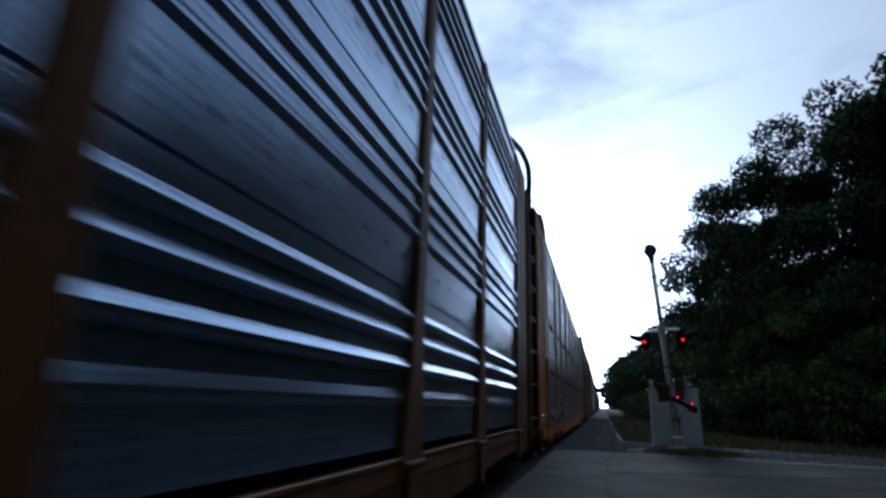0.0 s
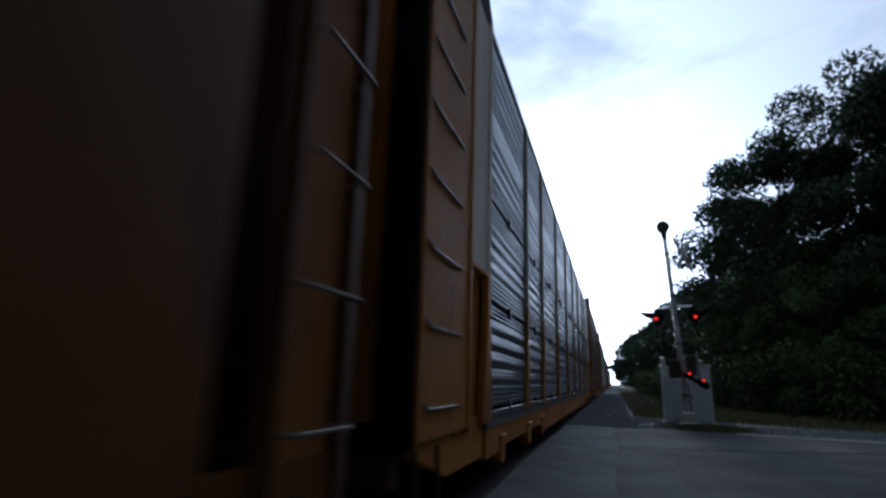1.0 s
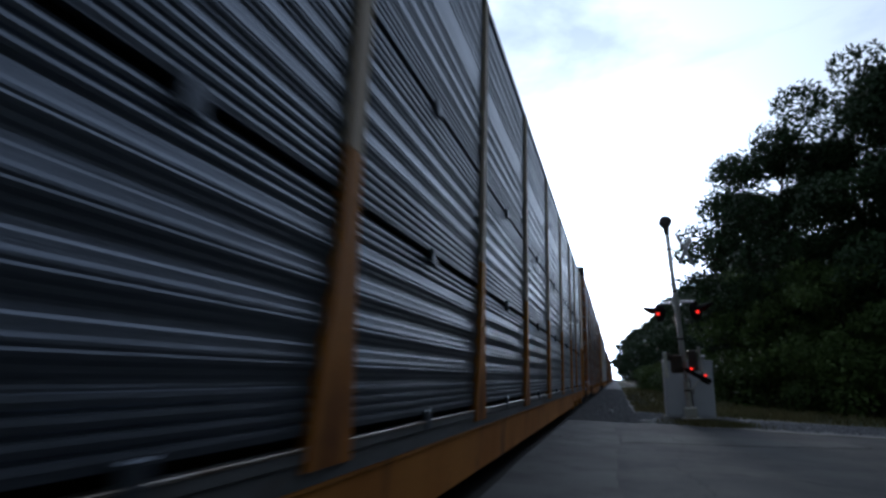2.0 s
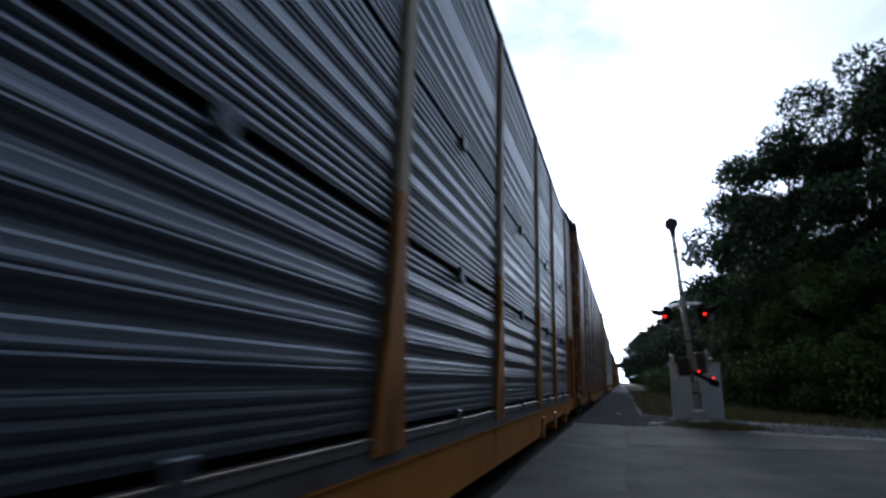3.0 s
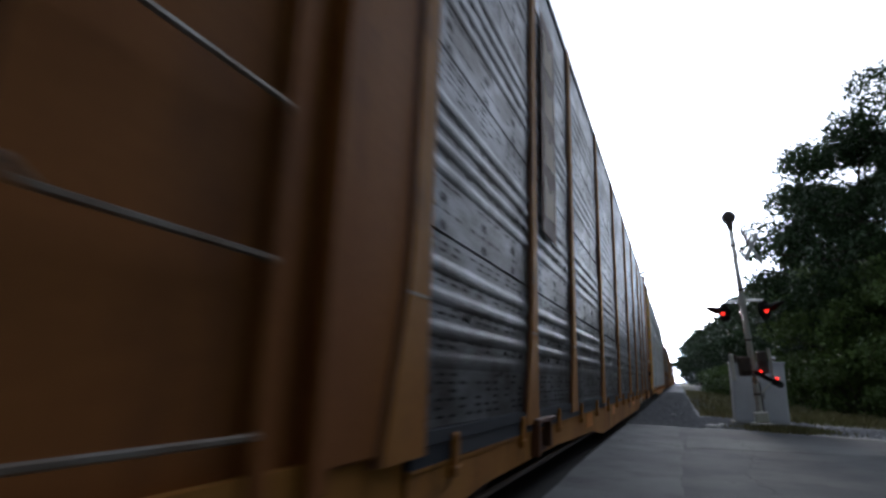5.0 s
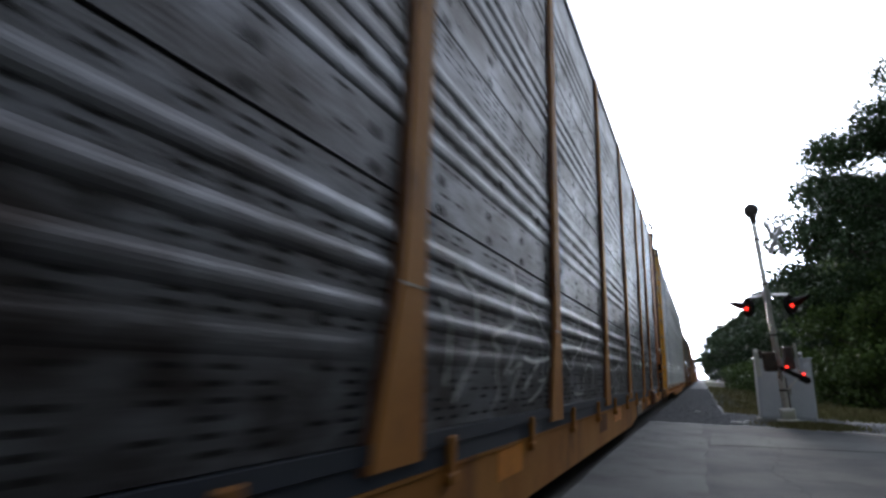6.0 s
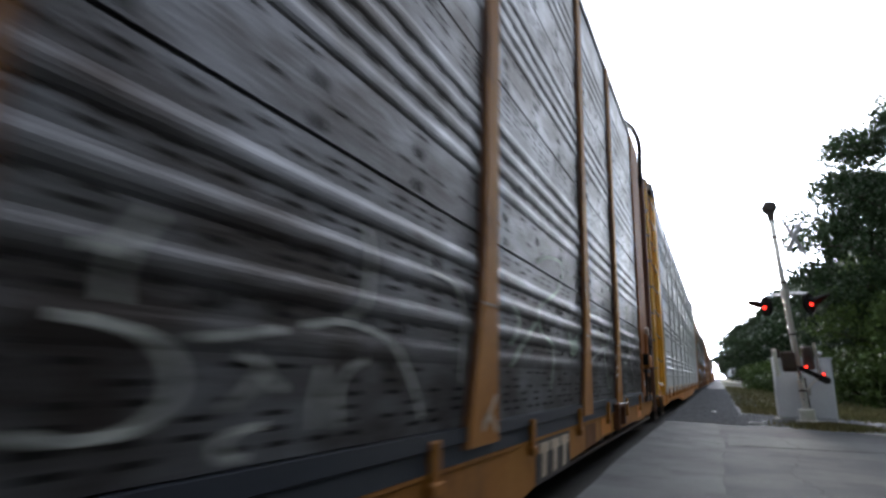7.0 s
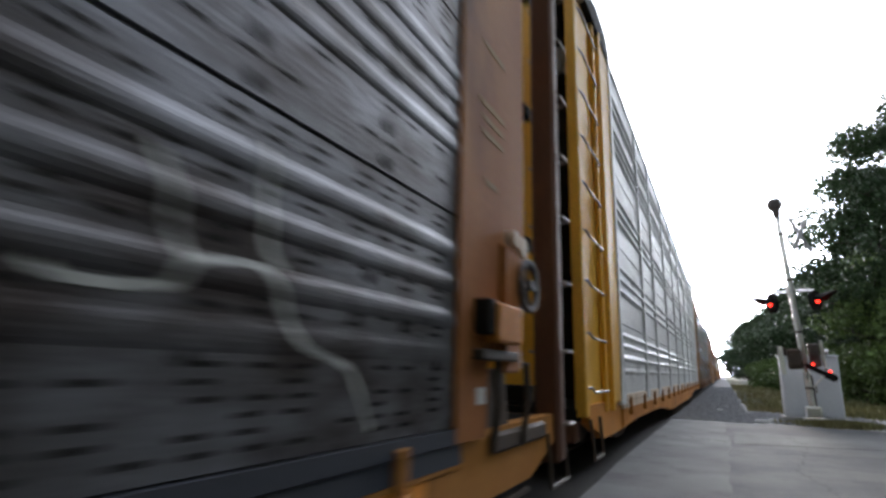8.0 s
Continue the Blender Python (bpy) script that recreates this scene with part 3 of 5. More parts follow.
def end_of_car(car, sign, style, trim_paint, detail, top):
    """The open end bay with its plate, ladder and recess. sign: +1 at the +y end."""
    s = sign

    def span(a, b):
        return (s * a, s * b) if s > 0 else (s * b, s * a)
    if s > 0:
        # plate, recess with square holes, ladder stile, open corner
        y0, y1 = span(HALF + 0.05, HALF + 1.08)
        if style == "cream":
            part("end_plate", box(SKIN, SIDE - 0.01, y0, y1, 2.15, top, 0.01), "paint_cream", car, "cream upper end plate")
            part("lower_plate", box(SKIN - 0.12, SKIN - 0.06, y0 + 0.06, y1, 0.84, 2.15), trim_paint, car, "recessed orange lower plate")
            part("plate_lip", box(SKIN - 0.12, SIDE, y0, y1, 2.10, 2.155, 0.01), trim_paint, car)
            sg = part("warning_plate", box(SKIN - 0.058, SKIN - 0.048, y0 + 0.05, y0 + 0.56, 1.30, 1.55), "sign_yellow", car, "yellow warning plate with unreadable lines")
            for z, h in ((1.545, 0.012), (1.305, 0.012)):
                part("sign_border", box(SKIN - 0.048, SKIN - 0.044, y0 + 0.05, y0 + 0.56, z - h, z + h), "sign_dark", sg)
            for z in (1.47, 1.42, 1.38):
                part("text_bar", box(SKIN - 0.048, SKIN - 0.045, y0 + 0.14, y0 + 0.47, z - 0.012, z + 0.012), "sign_ochre", sg)
            for z, a, b in ((1.22, 0.12, 0.40), (1.12, 0.08, 0.44), (1.02, 0.15, 0.40), (0.84, 0.06, 0.34)):
                part("stencil_bar", box(SKIN - 0.058, SKIN - 0.054, y0 + a, y0 + b, z - 0.007, z + 0.007), "paint_faded", car)
        else:
            if style == "worn":
                part("end_plate", plate_yz([(HALF - 0.08, 0.70), (HALF + 0.30, 0.70), (HALF + 0.32, 1.10), (HALF + 0.72, 1.34), (HALF + 0.98, 1.75), (HALF + 0.98, top), (HALF - 0.08, top)], SKIN, SIDE - 0.01), "paint_plate", car, "faded brown end plate, cut away at its foot")
            else:
                part("end_plate", box(SKIN, SIDE - 0.01, y0, y1 - 0.11, 0.70, top, 0.01), trim_paint, car, "faded brown flat end plate")
            for z, a, b in ((3.15, 0.18, 0.52), (2.72, 0.12, 0.52), (2.62, 0.16, 0.5), (2.52, 0.16, 0.5), (2.2, 0.2, 0.4)):
                part("stencil_bar", box(SIDE - 0.012, SIDE - 0.006, y0 + a, y0 + b, z - 0.02, z + 0.02), "sign_dark" if style == "plain" else "paint_faded", car)
        if style != "worn":
            r0, r1 = span(HALF + 1.08, HALF + 1.30)
            part("recess_plate", box(SKIN - 0.46, SKIN - 0.40, r0, r1 + 0.1, 0.80, top - 0.3), "paint_orange" if style == "plain" else "rust", car)
            for z in (1.92, 3.0, 4.1):
                part("recess_hole", box(SKIN - 0.41, SKIN - 0.395, r0 + 0.10, r0 + 0.28, z - 0.09, z + 0.09), "black", car, "dark square opening")
        else:
            for z in (0.9, 2.05, 3.2, 4.35):
                part("cross_bar", box(-SIDE + 0.2, SKIN - 0.05, HALF + 1.30, HALF + 1.42, z - 0.06, z + 0.06, 0.01), "black", car)
        stile = {"worn": 1.80, "plain": 1.28}.get(style, 1.40)
        part("ladder_stile", box(SIDE - (0.22 if style == "worn" else 0.10), SIDE, HALF + stile, HALF + stile + {"cream": 0.15, "worn": 0.18}.get(style, 0.10), 0.35, top - 0.1, 0.03), {"worn": "rust", "cream": "paint_tan"}.get(style, trim_paint), car)
        up = 1.0 if style != "cream" else 0.45
        part("corner_hoop", bent_rod([(SIDE - 0.05, HALF - 0.6, top), (SIDE - 0.02, HALF + 0.5, top + 0.34 * up), (SIDE - 0.02, HALF + 1.3, top + 0.48 * up), (SIDE - 0.02, HALF + 1.6, top + 0.46 * up), (SIDE - 0.03, HALF + 1.78, top + 0.28 * up), (SIDE - 0.05, HALF + 1.80, top - 0.1), (SIDE - 0.08, HALF + 1.88, top - 0.8)], 0.055, 8), "black", car, "dark roof hoop bent down at the corner")
        if style != "worn":
            part("ladder_plate", box(SIDE - 0.13, SIDE - 0.08, HALF + stile + 0.10, HALF + 1.86, 0.50, top - 0.2, 0.01), "paint_plate", car, "brown plate behind the ladder rungs")
            part("corner_post", box(SIDE - 0.20, SIDE - 0.03, HALF + 1.86, HALF + 1.96, 0.50, top - 0.4, 0.01), "rust", car)
        z = 0.84 if style == "plain" else 0.65
        while z < top - 0.2:
            once("rung_end", car, "rung", lambda: bent_rod([(SIDE - 0.03, 0, 0), (SIDE + 0.05, 0.03, 0), (SIDE + 0.05, 0.40, 0), (SIDE - 0.34, 0.46, 0)], 0.012, 6),
                 "steel_worn", pose(0, HALF + stile + 0.08, z) @ Matrix.Diagonal((1, 0.45 if style == "worn" else 1.15, 1, 1)))
            z += 0.585
        door_y = HALF + (0.30 if style == "worn" else 1.75)
        part("end_door", box(-SIDE + 0.35, SIDE - 0.45, door_y, door_y + 0.08, 0.75, top - 0.45), trim_paint, car, "plain end door")
    else:
        # corner column, ladder with rungs over a set-back plate, posts
        column = 0.08 if style == "cream" else 0.14
        part("corner_column", box(SIDE - 0.16, SIDE - 0.04, -TIP, -TIP + column, 0.62, top, 0.015), "black" if style != "yellow" else trim_paint, car)
        deep = 0.02 if style == "cream" else 0.10
        part("ladder_plate", box(SKIN - deep, SKIN - deep + 0.04, -TIP + column, -HALF - 0.75, 0.66, top), trim_paint, car)
        part("ladder_stile", box(SKIN - 0.05, SIDE - 0.03, -HALF - 1.08, -HALF - 0.98, 0.62, top, 0.01), trim_paint, car)
        part("door_post", box(SKIN - 0.05, SIDE, -HALF - 0.80, -HALF - 0.70, 0.62, top, 0.01), trim_paint, car)
        z = 0.86
        while z < top - 0.2:
            once("rung_start", car, "rung", lambda: bent_rod([(SIDE - 0.06, 0, 0.05), (SIDE - 0.02, 0.10, 0.05), (SIDE, 0.16, 0), (SIDE, 0.90, 0), (SIDE - 0.05, 0.92, 0)], 0.013, 6),
                 "steel_worn", pose(0, -TIP + 0.08, z))
            z += 0.56
        if style == "cream":
            part("end_plate", box(SKIN, SIDE - 0.01, -HALF - 0.70, -HALF - 0.05, 2.15, top, 0.01), "paint_cream", car, "cream upper end plate")
            part("plate_lip", box(SKIN - 0.12, SIDE, -HALF - 0.70, -HALF - 0.05, 2.10, 2.155, 0.01), trim_paint, car)
            part("lower_plate", box(SKIN - 0.12, SKIN - 0.06, -HALF - 0.70, -HALF - 0.05, 0.70, 2.15), trim_paint, car, "recessed orange lower plate")
            y = -HALF - 0.62
            sg = part("warning_plate", box(SKIN - 0.058, SKIN - 0.048, y - 0.13, y + 0.13, 1.31, 1.53), "sign_yellow", car, "orange-yellow warning plate with unreadable lines")
            for z in (1.525, 1.315):
                part("sign_border", box(SKIN - 0.048, SKIN - 0.044, y - 0.13, y + 0.13, z - 0.007, z + 0.007), "sign_dark", sg)
            for z in (1.405, 1.375):
                part("text_bar", box(SKIN - 0.048, SKIN - 0.045, y - 0.09, y + 0.08, z - 0.008, z + 0.008), "sign_ochre", sg)
            part("text_bar", box(SKIN - 0.048, SKIN - 0.045, y - 0.03, y + 0.06, 1.455, 1.485), "sign_ochre", sg)
            for z, h in ((1.68, 0.04), (1.235, 0.025)):
                part("stencil_bar", box(SKIN - 0.058, SKIN - 0.054, y - 0.09, y + 0.09, z - h, z + h), "sign_dark", car)
        else:
            part("end_plate", box(SKIN, SIDE - 0.02, -HALF - 0.70, -HALF - 0.05, 0.70, top, 0.01), trim_paint, car)
        part("end_door", box(-SIDE + 0.35, SIDE - 0.45, -HALF - 1.83, -HALF - 1.75, 0.75, top), trim_paint, car, "ribbed end door")
    # roof overhang, sill end, step
    y0, y1 = span(HALF, TIP - 0.1)
    part("end_roof", extrude_y([(-SIDE + 0.1, top - 0.05), (-1.0, top + 0.42), (0, top + 0.55), (1.0, top + 0.42), (SIDE - 0.25, top + 0.1), (SIDE - 0.25, top + 0.15), (1.0, top + 0.48), (0, top + 0.61), (-1.0, top + 0.48), (-SIDE + 0.1, top)], y0, y1), "black", car)
    if s < 0:
        part("roof_cap", box(SIDE - 0.24, SIDE - 0.02, -TIP, -TIP + 0.5, top - 0.1, top + 0.10, 0.04), "black" if style != "yellow" else "paint_cream", car)
        part("roof_edge", plate_yz([(-TIP + 0.5, top - 0.03), (-TIP + 0.5, top + 0.12), (-HALF - 0.9, top + 0.34), (-HALF - 0.2, top + 0.30), (-HALF + 0.06, top + 0.06), (-HALF + 0.06, top - 0.12), (-HALF - 0.7, top - 0.06)][::-1], SIDE - 0.2, SIDE - 0.004), "black", car, "dark raised roof edge")
    part("step", bent_rod([(SIDE - 0.03, s * (TIP - 0.55), 0.6), (SIDE, s * (TIP - 0.55), 0.22), (SIDE, s * (TIP - 0.1), 0.22), (SIDE - 0.03, s * (TIP - 0.1), 0.6)], 0.016, 6), "steel_dark", car)
    high = 0.62 if style == "cream" and s > 0 else 0.73
    if high < 0.7:
        # dark brown strip fills the recess between sill and end plate
        part("recess_strip", box(SKIN - 0.30, SKIN - 0.10, HALF + 0.02, HALF + 1.9, 0.60, 0.84, 0.02), "rust", car, "dark brown strip set back under the end plate")
    part("sill_end", plate_yz([(s * (HALF - 0.02), high), (s * (TIP - 0.18), high), (s * (TIP - 0.18), 0.55), (s * (TIP - 0.9), 0.34), (s * (HALF - 0.02), 0.34)][::int(s)], SIDE - 0.15, SIDE - 0.055), KINDS[detail]["sill"], car)
    part("end_beam", box(-SIDE + 0.2, SIDE - 0.16, s * (TIP - 0.1) - 0.08, s * (TIP - 0.1) + 0.08, 0.36, 0.70, 0.02), "rust", car)
    part("brake_hose", bent_rod([(0.35, s * (TIP + 0.05), 0.62), (0.42, s * (TIP + 0.22), 0.42), (0.36, s * (TIP + 0.32), 0.22), (0.25, s * (TIP + 0.36), 0.20)], 0.025, 6), "black", car)


def autorack(name, kind, label, start, end):
    k = KINDS[kind]
    top = k["top"]
    bays = {"worn": WIDE_BAYS, "blue": BLUE_BAYS}.get(kind, BAYS)
    car = empty(name)
    tagged(car, label, "railcar", "cars of the passing train")
    y = -HALF
    for w in bays:
        for i, pts in enumerate(FINE if kind == "grey" else [WALLS[kind]]):
            once(("panel", kind, w, i), car, "side_panel", lambda: panel_mesh(pts, w - 0.06), k["skin"], pose(0, y + 0.03, 0))
        if kind == "grey":
            for z in SLOTS:
                once(("clip", kind), car, "panel_clip", lambda: box(SKIN, SKIN + 0.035, -0.05, 0.05, -0.05, 0.07, 0.008), k["skin"], pose(0, y + w * 0.46, z))
        elif HOLES[kind]:
            first, step, r = HOLE_STEP[kind]
            for z in HOLES[kind]:
                q = first
                while q < w - 0.18:
                    once(("hole", kind), car, "vent_hole", lambda: rod((SKIN - 0.002, 0, 0), (SKIN + 0.003, 0, 0), r, sides=10), "black", pose(0, y + 0.03 + q, z))
                    q += step
            if kind == "worn":
                tagged(once(("slots", kind, w), car, "slot_pattern", lambda: slots_mesh(WALLS[kind], w - 0.06), "black", pose(0, y + 0.03, 0)), kind="stuff")
                tagged(once(("pits", kind, w), car, "pitting", lambda: small_holes(w - 0.06), "black", pose(0, y + 0.03, 0)), kind="stuff")
        y += w
    y = -HALF
    for i in range(len(bays) + (kind != "worn")):
        upper = k.get("upper")
        shape = post_outline(top, kind == "worn")
        if upper:
            # the paint changes on the post at the height of the end plate's lip
            once(("post", kind), car, "side_post", lambda: plate_yz([(-0.078, 2.15), *shape[1:-1], (0.073, 2.15)], SKIN - 0.03, SIDE), k["trim"], pose(0, y, 0))
            once(("post_top", kind), car, "upper_post", lambda: plate_yz([shape[0], (-0.076, 2.154), (0.071, 2.154), shape[-1]], SKIN - 0.03, SIDE - 0.002), upper, pose(0, y, 0))
        else:
            once(("post", kind), car, "side_post", lambda: plate_yz(shape, SKIN - 0.03, SIDE), k.get("post", k["trim"]), pose(0, y, 0))
        if kind == "worn":
            # dark flange rim: the shadow gap beside the post is put into its colour
            once("post_flange", car, "post_flange", lambda: plate_yz([(a + (0.045 if a > 0 else -0.045), b) for a, b in post_outline(top, True)], SKIN - 0.028, SKIN + 0.020), "rust", pose(0, y, 0))
            once("post_band", car, "post_band", lambda: box(SIDE - 0.002, SIDE + 0.003, -0.13, 0.108, 1.452, 1.468), "paint_cream", pose(0, y, 0))
        if i < len(bays):
            y += bays[i]
    # a solid black block stands in for the shade behind the panels
    part("inner_fill", box(-SIDE + 0.12, SKIN - 0.06, -HALF, HALF, 0.70, top), "black", car, "solid black filling that stands for the unlit inside of the rack")
    part("far_side", box(-SIDE, -SIDE + 0.10, -HALF, HALF, 0.78, top), k["skin"], car)
    part("roof", extrude_y([(-SIDE + 0.02, top - 0.05), (-1.0, top + 0.45), (0, top + 0.58), (1.0, top + 0.45), (SIDE - 0.02, top - 0.05)], -HALF, HALF), k["skin"], car)
    part("top_rail", box(SKIN - 0.05, SIDE - 0.01, -HALF, HALF, top - 0.08, top, 0.012), k["skin"], car)
    rail_top = 0.725 if kind == "blue" else 0.755 if kind == "grey" else 0.775
    part("bottom_rail", extrude_y([(SKIN - 0.04, 0.60), (SKIN + 0.02, 0.60), (SKIN + 0.012, 0.69), (SIDE - 0.012, 0.70), (SIDE - 0.016, rail_top - 0.003), (SKIN - 0.04, rail_top)], -HALF, HALF), k["rail"], car)
    half = SILL[kind]
    part("side_sill", plate_yz([*[(-a, b) for a, b in half][::-1], *half, (HALF, 0.60), (-HALF, 0.60)], SIDE - 0.14, SIDE - 0.03), k["sill"], car)
    part("sill_lip", box(SIDE - 0.05, SIDE - 0.018, -HALF, HALF, 0.575, 0.602, 0.006), k["sill"], car)
    if kind == "grey":
        # pale strip paints the highlight along the rail's worn top edge
        part("worn_edge_highlight", box(SIDE - 0.03, SIDE - 0.010, -HALF, HALF, 0.742, 0.757, 0.003), "steel_worn", car, "pale painted highlight on the worn edge of the side rail")
        for a in (-10.9, -8.9, -7.3, 7.3, 8.9, 10.9):
            once("sill_bracket", car, "sill_bracket", lambda: add_box(plate_yz([(-0.16, 0.46), (-0.14, 0.24), (-0.05, 0.17), (0.08, 0.20), (0.15, 0.46)], SIDE - 0.16, SIDE - 0.015), SIDE - 0.10, SIDE + 0.002, -0.18, 0.18, 0.44, 0.48, 0.01),
                 k["sill"], pose(0, a, 0))
    if kind == "blue":
        # the sill's worn top edge, its highlight painted as a cream strip
        part("worn_edge_highlight", box(SIDE - 0.02, SIDE - 0.008, -HALF, HALF, 0.715, 0.728, 0.003), "paint_cream", car, "pale painted highlight on the worn edge of the sill")
        y = -HALF
        for w in (*bays, 0):
            once("foot_bracket", car, "post_bracket", lambda: add_box(plate_yz([(-0.13, 0.66), (-0.10, 0.34), (0.06, 0.30), (0.13, 0.66)], SIDE - 0.06, SIDE + 0.012), SIDE - 0.06, SIDE + 0.03, -0.17, 0.17, 0.655, 0.70, 0.012),
                 k["sill"], pose(0, y, 0))
            y += w
    for i in range(16 if kind in ("worn", "pale") else 0):
        once(("bracket", kind), car, "stake_bracket", lambda: add_box(box(SIDE - 0.035, SIDE + 0.012, -0.035, 0.035, 0.50, 0.74, 0.008), SIDE - 0.035, SIDE + 0.022, -0.05, 0.05, 0.50, 0.56, 0.008),
             k["sill"], pose(0, -11.2 + i * 1.49, 0))
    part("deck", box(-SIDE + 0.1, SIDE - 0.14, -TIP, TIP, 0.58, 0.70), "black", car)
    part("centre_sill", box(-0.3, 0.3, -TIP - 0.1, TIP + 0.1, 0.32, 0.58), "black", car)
    part("coupler", box(-0.12, 0.12, TIP, TIP + 0.36, 0.40, 0.62, 0.03), "steel_dark", car)
    truck(car, -10.05)
    truck(car, 10.05)
    end_of_car(car, -1, start, "paint_plate" if kind == "worn" else k["trim"], kind, top)
    end_of_car(car, 1, end, k["trim"], kind, top)
    return car


def stroke(bm, points, width, wall, flat=None):
    """A sprayed line that follows the ribs of a wall; points of (y, z)."""
    pts = [Vector((p[0], p[1], 0)) for p in points]
    fine = []
    for i in range(len(pts) - 1):
        p0, p1, p2, p3 = pts[max(i - 1, 0)], pts[i], pts[i + 1], pts[min(i + 2, len(pts) - 1)]
        steps = max(2, int((p2 - p1).length / 0.022))
        for q in range(steps):
            u = q / steps
            fine.append(0.5 * (2 * p1 + (p2 - p0) * u + (2 * p0 - 5 * p1 + 4 * p2 - p3) * u * u + (3 * p1 - p0 - 3 * p2 + p3) * u ** 3))
    fine.append(pts[-1])
    rows = []
    for i, p in enumerate(fine):
        d = fine[min(i + 1, len(fine) - 1)] - fine[max(i - 1, 0)]
        nrm = Vector((-d.y, d.x, 0)).normalized() * width / 2
        row = []
        for e in (-1, 0, 1):
            q = p + nrm * e
            row.append(bm.verts.new((flat or SKIN + depth_at(wall, q.y) + 0.004, q.x, q.y)))
        rows.append(row)
    for a, b in zip(rows, rows[1:]):
        for e in (0, 1):
            bm.faces.new((a[e], a[e + 1], b[e + 1], b[e]))


def spray_paint(car):
    """Loops and zigzags along the weathered car's lower panels, each line a part."""
    def line(points, width, material, label, flat=None):
        bm = bmesh.new()
        stroke(bm, points, width, wall, flat)
        part("spray_line", bm, material, car, label)
    wall = WALLS["worn"]
    line(((1.95, 0.92), (2.05, 0.90), (2.16, 0.90), (2.26, 0.93), (2.31, 0.99), (2.30, 1.06), (2.25, 1.11), (2.17, 1.14), (2.02, 1.16)), 0.027, "paint_spray", "pale sprayed unreadable scrawl")
    line(((2.04, 1.31), (2.12, 1.34), (2.19, 1.44)), 0.027, "paint_spray", "pale sprayed unreadable scrawl")
    line(((2.12, 1.34), (2.11, 1.27), (2.12, 1.2)), 0.027, "paint_spray", "pale sprayed unreadable scrawl")
    line(((2.34, 1.13), (2.49, 1.15), (2.67, 1.18)), 0.027, "paint_spray", "pale sprayed unreadable scrawl")
    line(((2.52, 1.1), (2.6, 1.06), (2.55, 0.99), (2.48, 0.94)), 0.027, "paint_spray", "pale sprayed unreadable scrawl")
    line(((2.59, 1.05), (2.69, 0.99)), 0.027, "paint_spray", "pale sprayed unreadable scrawl")
    line(((2.99, 0.85), (2.97, 0.97), (3.02, 1.05), (3.14, 1.1)), 0.027, "paint_spray", "pale sprayed unreadable scrawl")
    line(((2.86, 0.86), (2.86, 0.97), (2.89, 1.07)), 0.027, "paint_spray", "pale sprayed unreadable scrawl")
    line(((2.77, 1.2), (2.95, 1.23), (3.13, 1.22), (3.3, 1.18), (3.42, 1.1), (3.53, 0.98), (3.61, 0.85)), 0.027, "paint_spray", "pale sprayed unreadable scrawl")
    line(((2.63, 0.89), (2.53, 0.88), (2.47, 0.85), (2.5, 0.81), (2.56, 0.8)), 0.027, "paint_spray", "pale sprayed unreadable scrawl")
    line(((3.09, 1.63), (3.12, 1.52), (3.13, 1.38), (3.07, 1.28), (3.01, 1.26)), 0.027, "paint_spray", "pale sprayed unreadable scrawl")
    line(((3.63, 1.54), (3.88, 1.52), (4.03, 1.42), (4.03, 1.23), (4.02, 1.0)), 0.027, "paint_spray", "pale sprayed unreadable scrawl")
    line(((-1.17, 1.31), (-0.78, 1.34), (-0.52, 1.35), (-0.2, 1.37), (-0.02, 1.47), (-0.12, 1.51), (-0.23, 1.7)), 0.027, "paint_spray", "pale sprayed unreadable scrawl")
    line(((-0.2, 1.37), (-0.1, 1.28), (0.04, 1.12), (0.21, 1.18), (0.42, 1.18), (0.6, 1.1), (0.6, 0.93)), 0.027, "paint_spray", "pale sprayed unreadable scrawl")
    line(((-0.2, 1.37), (-0.42, 1.28), (-0.56, 1.24)), 0.027, "paint_spray", "pale sprayed unreadable scrawl")
    line(((-1.05, 1.27), (-0.94, 1.19), (-0.83, 1.13), (-0.68, 1.12), (-0.6, 1.19), (-0.63, 1.26)), 0.027, "paint_spray", "pale sprayed unreadable scrawl")
    line(((0.04, 1.12), (-0.05, 0.97), (-0.14, 0.87), (-0.38, 0.86), (-0.57, 0.88)), 0.027, "paint_spray", "pale sprayed unreadable scrawl")
    line(((-0.4, 1.05), (-0.33, 0.9)), 0.027, "paint_spray", "pale sprayed unreadable scrawl")
    line(((0.35, 1.73), (0.32, 1.55), (0.21, 1.37), (0.14, 1.24)), 0.027, "paint_spray", "pale sprayed unreadable scrawl")
    line(((0.74, 1.35), (0.96, 1.45), (1.35, 1.55)), 0.027, "paint_spray", "pale sprayed unreadable scrawl")
    line(((-1.94, 1.33), (-1.84, 1.29), (-1.81, 1.19), (-1.84, 1.05)), 0.027, "paint_spray", "pale sprayed unreadable scrawl")
    line(((-1.95, 1.01), (-1.87, 1.01), (-1.73, 1.02)), 0.027, "paint_spray", "pale sprayed unreadable scrawl")
    line(((-2.25, 1.59), (-1.88, 1.48), (-1.62, 1.33), (-1.62, 1.12), (-1.88, 0.95), (-2.24, 0.85)), 0.027, "paint_spray", "pale sprayed unreadable scrawl")
    line(((-3.38, 1.64), (-3.39, 1.54), (-3.35, 1.37), (-3.4, 1.16), (-3.57, 1.0), (-3.68, 0.91)), 0.034, "paint_spray", "pale sprayed unreadable scrawl")
    line(((-3.68, 1.66), (-3.54, 1.6), (-3.39, 1.55)), 0.034, "paint_spray", "pale sprayed unreadable scrawl")
